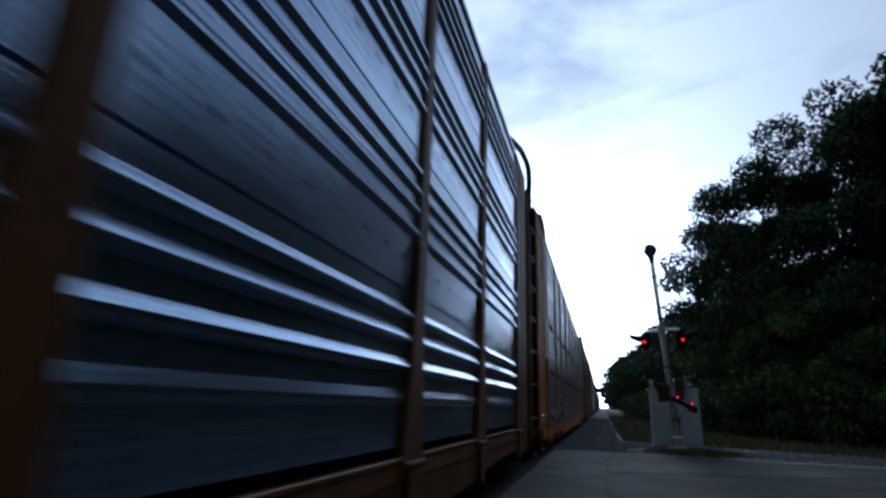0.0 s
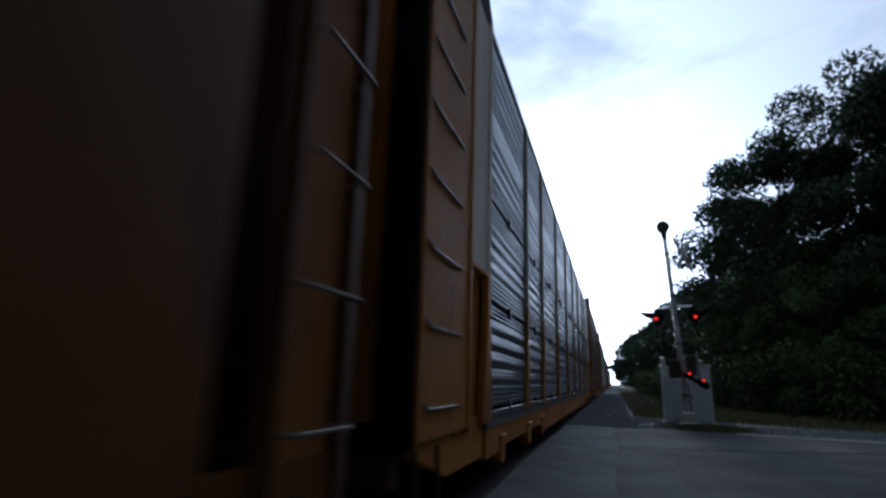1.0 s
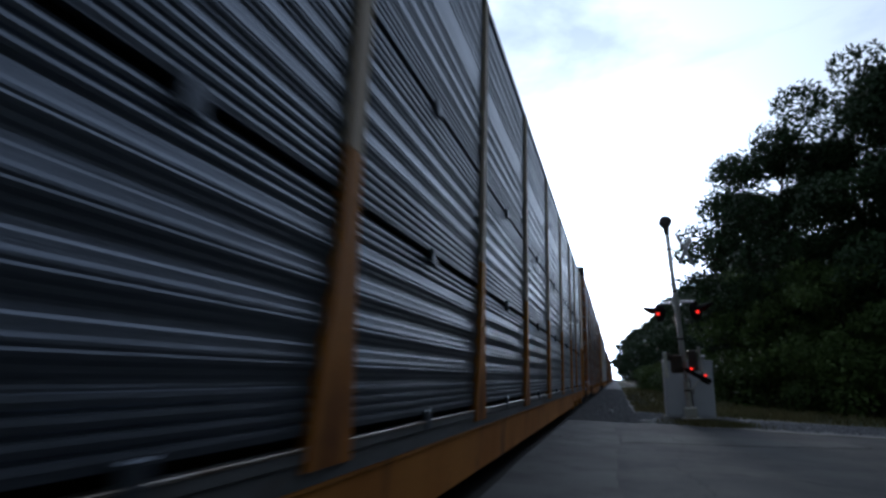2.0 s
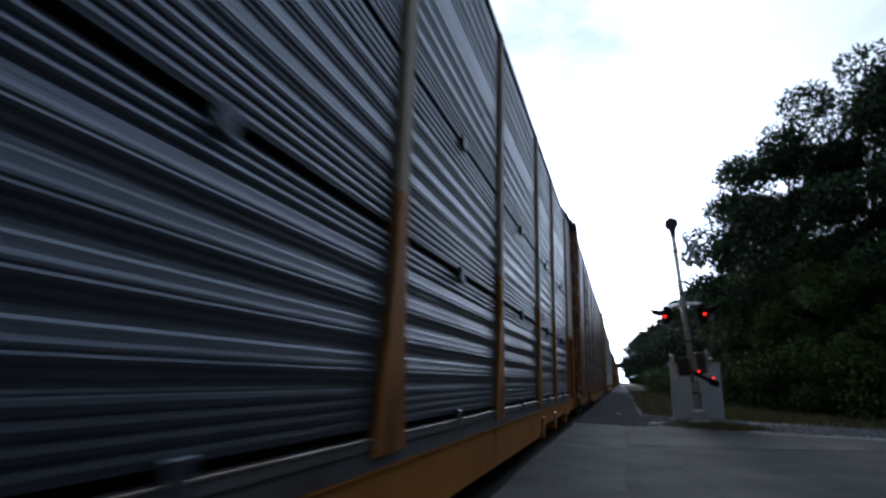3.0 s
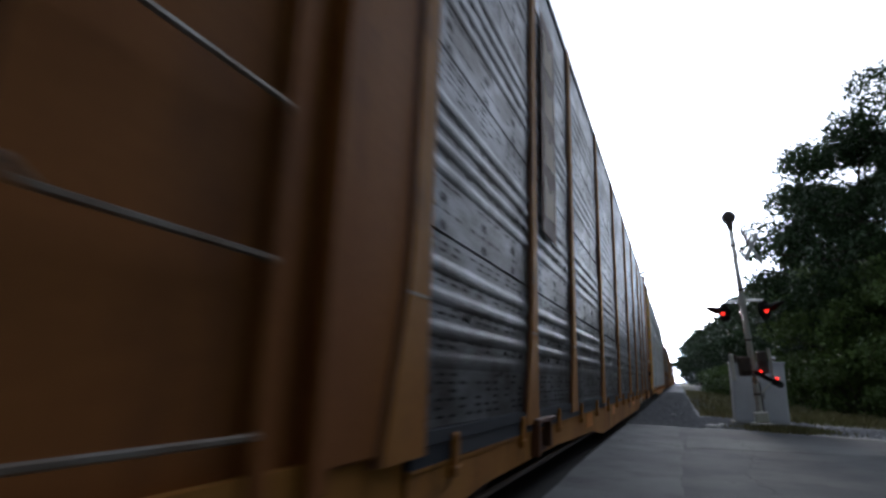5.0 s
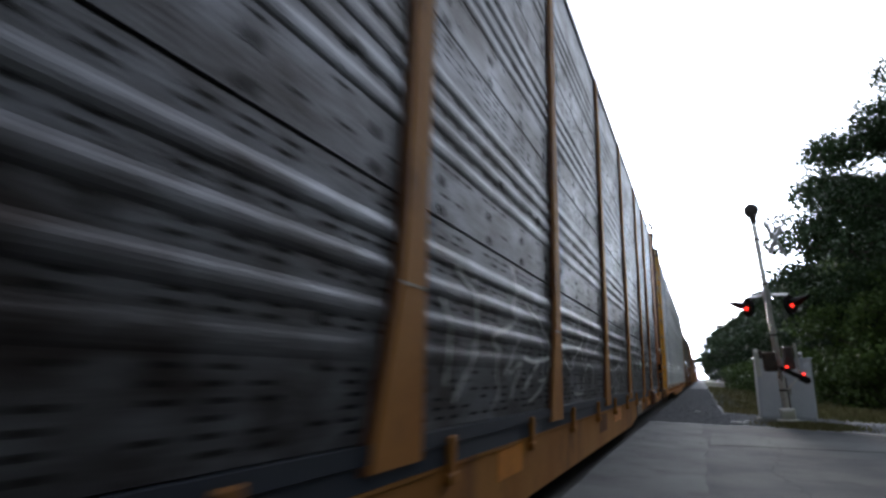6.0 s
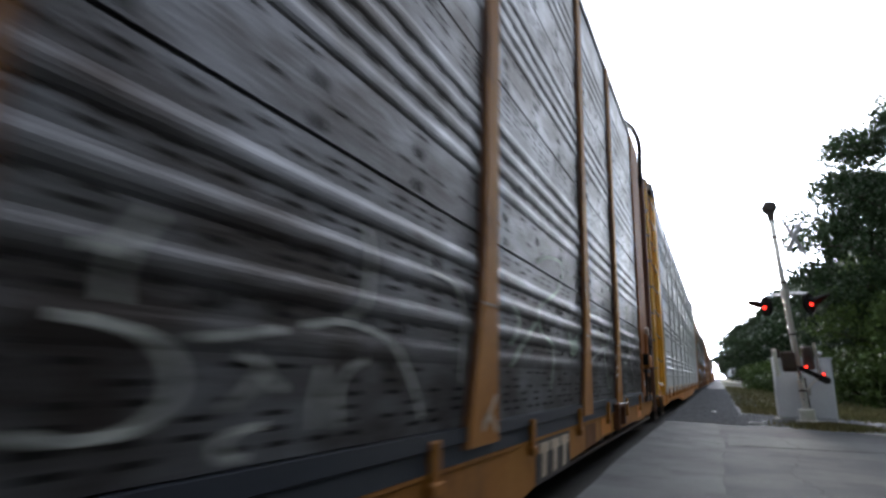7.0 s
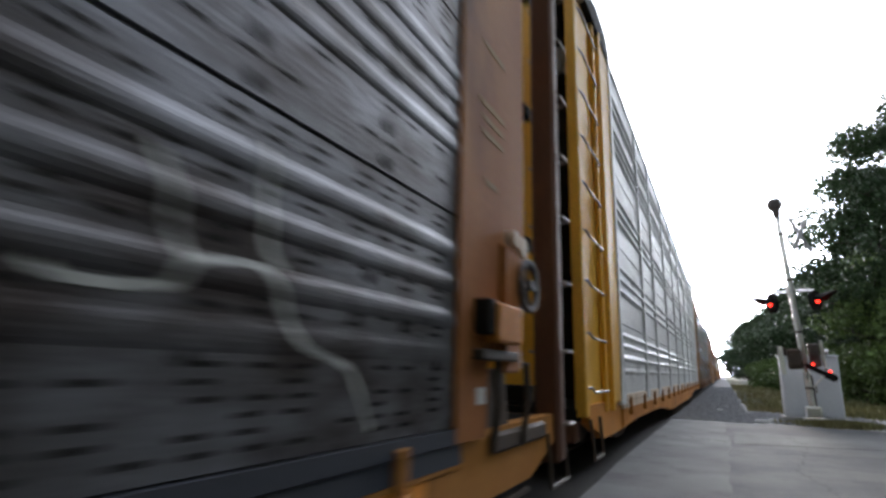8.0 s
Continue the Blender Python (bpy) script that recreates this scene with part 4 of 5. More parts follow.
    line(((-2.66, 1.51), (-2.56, 1.45), (-2.79, 1.37), (-3.05, 1.32), (-3.05, 1.26), (-2.89, 1.21)), 0.034, "paint_spray", "pale sprayed unreadable scrawl")
    line(((-2.84, 1.05), (-2.66, 1.18), (-2.53, 1.31)), 0.034, "paint_spray", "pale sprayed unreadable scrawl")
    line(((-2.72, 1.06), (-2.46, 1.14), (-2.62, 0.98), (-2.7, 0.89)), 0.034, "paint_spray", "pale sprayed unreadable scrawl")
    line(((-2.39, 1.19), (-2.08, 1.16), (-1.62, 1.21)), 0.034, "paint_spray", "pale sprayed unreadable scrawl")
    line(((-2.66, 1.85), (-2.56, 1.69), (-2.66, 1.51)), 0.034, "paint_spray", "pale sprayed unreadable scrawl")
    line(((-2.39, 0.94), (-2.16, 1.06), (-1.99, 1.15)), 0.034, "paint_spray", "pale sprayed unreadable scrawl")
    line(((-2.97, 1.24), (-2.99, 1.06), (-2.95, 0.94), (-3.08, 0.83)), 0.027, "paint_spray", "pale sprayed unreadable scrawl")
    line(((-3.86, 1.46), (-3.76, 1.33), (-3.75, 1.19), (-3.79, 0.99)), 0.027, "paint_spray", "pale sprayed unreadable scrawl")
    line(((7.54, 1.32), (7.75, 1.34), (7.9, 1.34), (8.05, 1.37)), 0.027, "paint_spray", "pale sprayed unreadable scrawl")
    line(((10.31, 1.75), (10.34, 1.44), (10.42, 1.37)), 0.027, "paint_spray", "pale sprayed unreadable scrawl")
    line(((9.72, 1.27), (9.79, 1.24), (10.03, 1.26), (10.08, 1.33), (10.29, 1.36), (10.39, 1.32), (10.45, 1.22), (10.54, 1.13), (10.73, 1.08), (10.82, 1.03), (10.95, 0.83)), 0.027, "paint_spray", "pale sprayed unreadable scrawl")
    line(((9.94, 1.61), (10.0, 1.51), (10.02, 1.41), (10.07, 1.33)), 0.027, "paint_spray", "pale sprayed unreadable scrawl")
    line(((5.41, 1.91), (5.74, 2.04), (6.2, 2.06), (6.1, 1.82), (5.48, 1.57), (5.54, 1.38), (5.87, 1.26), (5.77, 0.93)), 0.028, "paint_spray_green", "pale greenish sprayed scrawl")
    line(((5.4, 1.45), (5.05, 1.26), (4.81, 1.1)), 0.028, "paint_spray_green", "pale greenish sprayed scrawl")
    line(((4.81, 1.51), (4.99, 1.42), (4.81, 1.25)), 0.028, "paint_spray_green", "pale greenish sprayed scrawl")
    line(((8.1, 1.42), (8.14, 1.37), (8.25, 1.17), (8.34, 1.06), (8.42, 0.92), (8.46, 0.89), (8.55, 0.95), (8.68, 1.03)), 0.028, "paint_spray_green", "pale greenish sprayed scrawl")
    line(((8.13, 1.39), (8.3, 1.38), (8.42, 1.47), (8.53, 1.53), (8.7, 1.66)), 0.028, "paint_spray_green", "pale greenish sprayed scrawl")
    line(((8.79, 1.25), (8.87, 1.30), (8.94, 1.34)), 0.035, "paint_cream", "pale sprayed mark on a post", SIDE + 0.003)
    line(((8.78, 1.09), (8.87, 1.15), (8.96, 1.19)), 0.035, "paint_cream", "pale sprayed mark on a post", SIDE + 0.003)
    line(((8.76, 1.05), (8.87, 1.06), (8.96, 1.08)), 0.035, "paint_cream", "pale sprayed mark on a post", SIDE + 0.003)
    line(((4.46, 0.93), (4.39, 0.86), (4.26, 0.74)), 0.035, "paint_cream", "pale sprayed mark on a post", SIDE + 0.003)
    line(((4.26, 0.77), (4.35, 0.82), (4.48, 0.72)), 0.035, "paint_cream", "pale sprayed mark on a post", SIDE + 0.003)
    line(((7.3, 1.11), (7.5, 1.23), (7.87, 1.33), (8.37, 1.4), (8.62, 1.35)), 0.04, "paint_spray", "pale sprayed arc")
    for dz in (0.0, 0.05, 0.10):
        line(((6.43, 1.45 - dz), (6.50, 1.36 - dz), (6.66, 1.37 - dz), (6.76, 1.44 - dz)), 0.045, "paint_spray_green", "faint greenish sprayed patch")
    # sill markings
    for a, b in ((-6.2, -5.6), (-2.97, -2.44), (2.2, 3.0), (5.95, 6.35), (7.8, 8.4), (10.9, 11.4)):
        part("sill_stripe", box(SIDE - 0.031, SIDE - 0.026, a, b, 0.38, 0.585), "stripe_orange", car, "bright orange reflective stripe")
    part("brake_pipe", rod((SIDE - 0.10, -11.5, 0.25), (SIDE - 0.10, 13.0, 0.25), 0.024, sides=8), "steel_dark", car, "rusty brake pipe under the sill")
    for a in (-9.0, 9.0):
        pad = add_box(box(SIDE - 0.06, SIDE + 0.05, a - 0.36, a + 0.36, 0.66, 0.70, 0.01), SIDE - 0.06, SIDE + 0.05, a - 0.36, a - 0.30, 0.38, 0.66, 0.01)
        add_box(pad, SIDE - 0.06, SIDE - 0.02, a - 0.30, a + 0.30, 0.38, 0.66, 0.008)
        add_box(pad, SIDE - 0.06, SIDE + 0.05, a + 0.10, a + 0.16, 0.42, 0.66, 0.01)
        part("jacking_pad", pad, "rust", car, "boxed rusty jacking pad")
    for a, b in ((0.9, 1.5), (7.0, 7.5)):
        part("sill_patch", box(SIDE - 0.031, SIDE - 0.027, a, b, 0.34, 0.56), "paint_brown", car, "brown repainted patch")
    em = part("emblem_plate", box(SIDE - 0.03, SIDE - 0.022, 5.32, 6.32, 0.27, 0.585, 0.003), "sign_dark", car, "dark plate with pale plain shapes")
    for a in (5.42, 5.72, 6.02):
        part("emblem_shape", plate_yz([(a + 0.04, 0.31), (a + 0.14, 0.31), (a + 0.16, 0.47), (a + 0.24, 0.48), (a + 0.24, 0.55), (a, 0.55), (a, 0.48), (a + 0.07, 0.47)], SIDE - 0.022, SIDE - 0.018), "paint_cream", em)
    lb = part("side_board", box(SKIN + 0.03, SIDE + 0.006, -8.95, -8.25, 2.55, 5.2, 0.004), "rust", car, "brown board with plain pale shapes")
    for z in (2.75, 3.35, 3.95, 4.55):
        part("board_shape", plate_yz([(-8.85, z), (-8.35, z + 0.04), (-8.40, z + 0.42), (-8.62, z + 0.30), (-8.82, z + 0.46)], SIDE + 0.006, SIDE + 0.010), "paint_cream", lb)
    # hand brake stand on the open end
    y = HALF
    part("brake_box", box(SIDE - 0.02, SIDE + 0.10, y + 0.22, y + 0.62, 1.22, 1.45, 0.015), "paint_orange", car, "boxed hand brake bracket")
    part("brake_hood", box(SIDE - 0.05, SIDE + 0.08, y + 0.12, y + 0.24, 1.26, 1.46, 0.01), "black", car)
    part("brake_shelf", box(SIDE - 0.05, SIDE + 0.06, y + 0.1, y + 0.66, 1.12, 1.18, 0.01), "steel_dark", car)
    part("brake_stand", box(SIDE - 0.04, SIDE + 0.03, y + 0.50, y + 0.78, 1.05, 1.86, 0.015), "paint_plate", car, "upright brown brake stand")
    wheel = bmesh.new()
    ring = [(SIDE + 0.05, y + 0.90 + 0.17 * math.cos(radians(18 * i)), 1.64 + 0.17 * math.sin(radians(18 * i))) for i in range(21)]
    for a, b in zip(ring, ring[1:]):
        add_rod(wheel, a, b, 0.022, sides=6)
    for i in range(0, 20, 5):
        add_rod(wheel, ring[i], (SIDE + 0.03, y + 0.90, 1.64), 0.016, sides=6)
    add_rod(wheel, (SIDE - 0.06, y + 0.90, 1.64), (SIDE + 0.08, y + 0.90, 1.64), 0.04, sides=10)
    part("brake_wheel", wheel, "sign_dark", car, "dark spoked hand brake wheel")
    part("wheel_shield", box(SIDE - 0.06, SIDE - 0.02, y + 0.82, y + 1.0, 1.42, 1.84, 0.02), "steel_dark", car)
    part("brake_cap", add_rod(rod((SIDE - 0.02, y + 0.66, 1.92), (SIDE + 0.05, y + 0.66, 1.92), 0.06, sides=12), (SIDE - 0.03, y + 0.84, 1.90), (SIDE + 0.04, y + 0.84, 1.90), 0.075, sides=12), "paint_cream", car, "rusty cream brake cap")
    part("brake_chain_guard", plate_yz([(y + 0.34, 0.72), (y + 0.34, 1.05), (y + 0.72, 1.08), (y + 0.80, 0.72)], SKIN - 0.10, SKIN - 0.03), "steel_dark", car)
    for a in (0.42, 0.95):
        part("brake_rod", bent_rod([(SIDE - 0.02, y + a, 0.60), (SIDE, y + a + 0.05, 0.88), (SIDE, y + a + 0.02, 1.12)], 0.022, 6), "steel_dark", car)
    part("stand_light", box(SIDE - 0.01, SIDE + 0.005, y + 0.80, y + 0.86, 1.08, 1.20, 0.004), "white", car, "small white square marker")
    part("end_marker", box(SIDE - 0.012, SIDE - 0.004, y + 0.16, y + 0.26, 0.88, 0.97), "white", car, "small white square marker")
    part("end_frame", box(SIDE - 0.2, SIDE - 0.02, y + 0.45, y + 1.5, 0.58, 0.70, 0.02), "steel_dark", car)


ORDER = (("blue", "plain", "plain"), ("grey", "cream", "cream"), ("worn", "plain", "worn"), ("pale", "yellow", "cream"))
LABELS = {
    "blue": "enclosed railcar with blue-grey ribbed panels and brown posts",
    "grey": "enclosed railcar with finely ribbed steel panels and orange posts",
    "worn": "weathered railcar with dirty grey spray-painted panels and yellow sill",
    "pale": "enclosed railcar with pale panels and bright yellow ends and ladders",
}
FIRST = 24.89 - PITCH
SLACK = {2: -0.15}              # the third car rides closer to the second
cars = []
for kind, start, end in ORDER:
    cars.append(autorack("autorack_railcar", kind, LABELS[kind], start, end))
    cars[-1].location = (TRACK_X, FIRST + PITCH * (len(cars) - 1) + SLACK.get(len(cars) - 1, 0), 0.03)
spray_paint(cars[2])
part("label_plate", box(SIDE - 0.03, SIDE - 0.022, 11.57, 11.77, 0.40, 0.52), "sign_yellow", cars[0], "small yellow plate on the sill")
for i in range(9):
    haze = bmesh.new()
    stroke(haze, [(9.25 + 0.09 * i, 1.68 - 0.02 * i), (9.32 + 0.1 * i, 1.45), (9.20 + 0.11 * i, 1.22), (9.3 + 0.1 * i, 1.0)], 0.022, WALLS["blue"])
    part("spray_line", haze, "paint_spray_red", cars[0], "faint dark red sprayed scrawl")
for i in range(9):
    src = (0, 2, 0, 1)[i % 4]
    cars.append(copy_thing(cars[src], pose(TRACK_X, FIRST + PITCH * len(cars), 0.03)))


# ---- ground ----
def sheet(name, outline, z, thick, material, label, category):
    bm = bmesh.new()
    top = [bm.verts.new((x, y, z)) for x, y in outline]
    low = [bm.verts.new((x, y, z - thick)) for x, y in outline]
    bm.faces.new(top)
    bm.faces.new(low[::-1])
    for i in range(len(outline)):
        j = (i + 1) % len(outline)
        bm.faces.new((top[i], low[i], low[j], top[j]))
    return tagged(part(name, bm, material), label, category, kind="structure")


ground = sheet("ground", [(-900, -900), (900, -900), (900, 1500), (-900, 1500)], -0.06, 0.5, "soil", "dry grassy ground beside the railway", "ground")
road = sheet("road", [(-60, -3), (3, -3), (5, 2.6), (60, 2.6), (60, 15.8), (14, 15.3), (5.8, 14.5), (4.0, 14.5), (2.5, 14.95), (1.0, 15.3), (-0.2, 15.4), (-1.2, 15.8), (-60, 15.8)], 0.0, 0.2, "asphalt", "worn grey asphalt road over the crossing", "road")
edge = random.Random(12)
ragged = [(-0.02 + 0.07 * noise.noise(Vector((0.31 * i, 3.3, 0))) + 0.09 * noise.noise(Vector((0.06 * i, 7.1, 0))) + edge.uniform(-0.012, 0.012), -2 + 0.16 * i) for i in range(99)]
apron = sheet("pavement", [(-1.27, -9), (-0.05, -9), *ragged, (-0.10, 15.2), (-1.27, 15.9)], 0.006, 0.1, "asphalt_pale", "paler worn asphalt strip beside the track", "pavement")

# bed sheet with the train's ground shadow put into its dark colour
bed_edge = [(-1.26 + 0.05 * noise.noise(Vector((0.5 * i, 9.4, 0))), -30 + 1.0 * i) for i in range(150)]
track_bed = sheet("track_bed", [(-4.3, -30), *bed_edge, (-1.25, 400), (-4.3, 400)], 0.010, 0.1, "shaded_bed", "track bed between and beside the rails, coloured dark for the train's shade", "track bed")


def crack(points, width, seed):
    g = random.Random(seed)
    left, right = [], []
    for (x0, y0), (x1, y1) in zip(points, points[1:]):
        for q in range(14):
            u = q / 14
            x, y = x0 + (x1 - x0) * u + g.gauss(0, 0.035), y0 + (y1 - y0) * u + g.gauss(0, 0.035)
            w = width * g.uniform(0.3, 1.2)
            left.append((x - w * 0.7, y - w * 0.7))
            right.append((x + w * 0.7, y + w * 0.7))
    bm = bmesh.new()
    a = [bm.verts.new((x, y, 0.0095)) for x, y in left]
    b = [bm.verts.new((x, y, 0.0095)) for x, y in right]
    for i in range(len(a) - 1):
        bm.faces.new((a[i], a[i + 1], b[i + 1], b[i]))
    return tagged(part("road_crack", bm, "black"), "dark crack in the worn asphalt", "crack", "cracks in the road", "structure")


crack([(0.05, 7.0), (1.4, 7.6), (3.0, 7.2), (6.0, 8.0)], 0.012, 1)
crack([(0.0, 9.3), (2.0, 9.9), (5.0, 10.6), (9.0, 11.0)], 0.014, 2)
crack([(-1.2, 10.6), (-0.6, 10.9), (0.0, 10.5)], 0.02, 3)
crack([(0.6, 5.2), (0.9, 6.4), (0.7, 8.0), (1.1, 10.5), (0.9, 13.0)], 0.010, 4)
crack([(3.2, 6.4), (3.5, 9.0), (3.2, 12.5)], 0.010, 5)
patch = sheet("road_patch", [(0.06, 10.4), (0.9, 10.7), (2.6, 11.2), (4.4, 12.1), (4.2, 13.0), (2.2, 12.6), (0.1, 12.4)], 0.005, 0.1, "asphalt_pale", "paler patched strip across the road", "road patch")
brim = [(0.75 + 0.5 * noise.noise(Vector((0.4 * i, 1.7, 0))) - 0.006 * i, 20.0 + 1.1 * i) for i in range(40)]
bed = sheet("ballast_bed", [(-7, 13.9), (0.1, 14.2), (3.4, 14.4), (9.0, 15.6), (14.0, 16.8), (13.0, 18.6), (8.0, 18.0), (4.6, 19.0), (2.6, 19.9), *brim, (0.3, 400), (-7, 400)], -0.012, 0.3, "gravel", "grey ballast bed under the track", "ballast")
for x in (TRACK_X - 0.75, TRACK_X + 0.75):
    tagged(part("rail", extrude_y([(x - 0.07, -0.14), (x + 0.07, -0.14), (x + 0.012, -0.10), (x + 0.036, -0.01), (x + 0.036, 0.03), (x - 0.036, 0.03), (x - 0.036, -0.01), (x - 0.012, -0.10)], -60, 400), "rail"),
           "worn steel running rail", "rail", "rails of the track", "structure")


def scatter_mesh(name, points, size, material, seed, blades=False):
    """Many small stones, or grass blades, as one mesh."""
    g = np.random.default_rng(seed)
    n = len(points)
    p = np.array(points)
    if blades:
        a = g.uniform(0, 6.28, n)
        h = size * g.uniform(0.5, 1.4, n)
        w = 0.012 + 0.02 * size
        lean = g.normal(size=(n, 2)) * 0.35 * h[:, None]
        v = np.empty((n, 3, 3))
        v[:, 0] = p + np.c_[np.cos(a) * w, np.sin(a) * w, np.zeros(n)]
        v[:, 1] = p - np.c_[np.cos(a) * w, np.sin(a) * w, np.zeros(n)]
        v[:, 2] = p + np.c_[lean, h]
        faces = np.arange(n * 3).reshape(-1, 3)
        verts = v.reshape(-1, 3)
    else:
        base = np.array([(1, 0, 0), (0, 1, 0), (-1, 0, 0), (0, -1, 0), (0, 0, 1), (0, 0, -1)], float)
        tri = np.array([(0, 1, 4), (1, 2, 4), (2, 3, 4), (3, 0, 4), (1, 0, 5), (2, 1, 5), (3, 2, 5), (0, 3, 5)])
        s = size * g.uniform(0.5, 1.3, (n, 1, 1)) * g.uniform(0.6, 1.2, (n, 6, 1))
        a = g.uniform(0, 6.28, n)
        r = np.zeros((n, 3, 3))
        r[:, 0, 0], r[:, 0, 1], r[:, 1, 0], r[:, 1, 1], r[:, 2, 2] = np.cos(a), -np.sin(a), np.sin(a), np.cos(a), 0.7
        verts = (np.einsum("nij,kj->nki", r, base) * s + p[:, None]).reshape(-1, 3)
        faces = (np.arange(n)[:, None, None] * 6 + tri[None]).reshape(-1, 3)
    me = bpy.data.meshes.new(name)
    me.from_pydata(verts.tolist(), [], faces.tolist())
    me.materials.append(M[material])
    return me


dice = np.random.default_rng(4)


def strip(n, x0, x1, y0, y1, z, widen=0.0, bias=1.0):
    y = y0 + (y1 - y0) * dice.uniform(0, 1, n) ** bias
    x = x0 + (x1 - x0) * dice.uniform(0, 1, n) + widen * (y - y0)
    return np.c_[x, y, np.full(n, z)]


stones = np.concatenate([strip(9000, -1.28, 0.5, 15.0, 60, 0.0, 0, 1.8), strip(5000, -1.2, 3.4, 15.5, 19.5, -0.005), strip(2600, 3.0, 11.0, 15.3, 18.2, -0.005), strip(1500, 0.2, 1.5, 19.5, 45, -0.03, 0, 1.6)])
tagged(new("ballast_stones", scatter_mesh("ballast_stones", stones, 0.045, "gravel", 7)), "loose grey ballast stones beside the track", "gravel", kind="stuff")
tall = np.concatenate([strip(12000, 0.6, 6.0, 20.5, 75, -0.05, 0, 1.7), strip(4500, 3.0, 16.0, 18.6, 27.0, -0.05)])
tagged(new("grass", scatter_mesh("grass", tall, 0.20, "grass", 9, True)), "dry green grass on the verge", "grass", kind="stuff")
tuft = np.c_[dice.normal(2.35, 0.42, 2600), dice.normal(15.75, 0.25, 2600), np.full(2600, -0.01)]
tagged(new("grass_tuft", scatter_mesh("grass_tuft", tuft, 0.13, "grass", 11, True)), "low grass tuft at the signal's foot", "grass", kind="stuff")
kerb_edge = sheet("pavement_edge", [(2.55, 14.85), (4.0, 14.42), (5.8, 14.40), (14, 15.2), (14, 15.7), (5.8, 14.85), (4.1, 14.85), (2.9, 15.2)], 0.012, 0.1, "concrete", "pale sandy concrete edge of the road", "road edge")


def overpass():
    o = empty("overpass", pose(0, 400, 0))
    tagged(o, "far dark road bridge across the railway", "bridge")
    part("deck", box(-60, 40, -4, 4, 10.6, 12.4), "concrete", o)
    part("parapet", box(-60, 40, -4.3, -4, 12.4, 13.2), "concrete", o)
    for x in (-16, 10):
        part("pier", box(x - 0.8, x + 0.8, -3, 3, -1, 10.6), "concrete", o)


overpass()

for i, (x, y, w) in enumerate(((0.75, 15.6, 0.34), (1.0, 16.2, 0.2), (-0.2, 19.5, 0.16))):
    tagged(part("litter", add_box(box(x - w / 2, x + w / 2, y - 0.06, y + 0.06, 0.01, 0.05, 0.01), x - w / 3, x + w / 4, y - 0.10, y + 0.03, 0.03, 0.065, 0.01), "white"), "crumpled white scrap lying on the ballast", "litter", "scraps on the ballast")
# ---- crossing signal ----
def signal():
    s = empty("crossing_signal", pose(1.98, 16.9, 0.06, 0, -3.2, 0))
    tagged(s, "railway crossing signal, red lamps and crossbuck on silver mast", "crossing signal")
    part("base", add_box(box(-0.24, 0.24, -0.24, 0.24, -0.1, 0.04, 0.02), -0.17, 0.17, -0.17, 0.17, 0.04, 0.32, 0.03), "aluminium", s, "flared cast mast base")
    part("mast", rod((0, 0, 0.3), (0, 0, 5.45), 0.078, 0.070, 14), "aluminium", s, "silver aluminium mast")
    bell = bmesh.new()
    add_rod(bell, (0, -0.06, 5.80), (0, 0.14, 5.80), 0.19, sides=20)
    add_rod(bell, (0, -0.12, 5.80), (0, -0.06, 5.80), 0.10, 0.19, 20)
    add_rod(bell, (0, 0, 5.40), (0, 0, 5.68), 0.075, 0.11, 12)
    part("bell", bell, "sign_dark", s, "dark round crossing bell")
    for a in (35, -55):
        bm = box(-0.66, 0.66, -0.012, 0.012, -0.078, 0.078, 0.004)
        bl = part("crossbuck_blade", bm, "white", s, "white crossbuck board with dark lettering bars")
        bl.matrix_basis = pose(0.44, -0.06 + (0.03 if a > 0 else 0), 4.85, 0, 0, 57) @ pose(0, 0, 0, 0, a + 10, 0)
        for x0, x1 in ((-0.5, -0.14), (0.14, 0.5)):
            part("letter_bar", box(x0 * 0.9, x1 * 0.9, -0.016, -0.011, -0.012, 0.012), "steel_worn", bl)
    part("crossbuck_arm", rod((0, 0, 4.75), (0.46, 0.0, 4.75), 0.02), "aluminium", s)
    part("crossbuck_arm", rod((0, 0, 5.0), (0.46, 0.0, 5.0), 0.02), "aluminium", s)
    part("crossarm", bent_rod([(-0.50, 0.0, 3.12), (-0.47, 0, 3.30), (0.0, 0, 3.34), (0.49, 0, 3.30), (0.52, 0, 3.12)], 0.03), "aluminium", s)
    part("clamp", rod((0, 0, 3.22), (0, 0, 3.46), 0.105, sides=12), "aluminium", s)
    for x, turn in ((-0.50, -70), (0.52, 58)):
        lamp = part("lamp", rod((0, -0.02, 0), (0, 0.06, 0), 0.27, sides=28), "black", s, "black round backboard")
        lamp.matrix_basis = pose(x, 0, 3.03, 0, 0, turn)
        part("lens", rod((0, -0.045, 0), (0, -0.02, 0), 0.085, sides=20), "red_on", lamp, "glowing red lens")
        hood = bmesh.new()
        rings = []
        for i in range(12):
            q = radians(-8 + i * 17.8)
            out = -0.18 - 0.34 * max(0, math.sin(q))
            rings.append([hood.verts.new((math.cos(q) * r, yy, math.sin(q) * r)) for r, yy in ((0.15, -0.02), (0.19, out), (0.178, out), (0.138, -0.02))])
        for p, q in zip(rings, rings[1:]):
            for j in range(4):
                hood.faces.new((p[j], q[j], q[(j + 1) % 4], p[(j + 1) % 4]))
        hood.faces.new(rings[0])
        hood.faces.new(rings[-1][::-1])
        part("hood", hood, "black", lamp)
    g1 = box(-0.38, -0.06, -0.34, -0.04, 1.26, 1.78, 0.04)
    add_rod(g1, (-0.22, -0.40, 1.52), (-0.22, -0.02, 1.52), 0.15, sides=16)
    add_box(g1, -0.34, -0.10, -0.37, -0.33, 1.34, 1.46, 0.01)
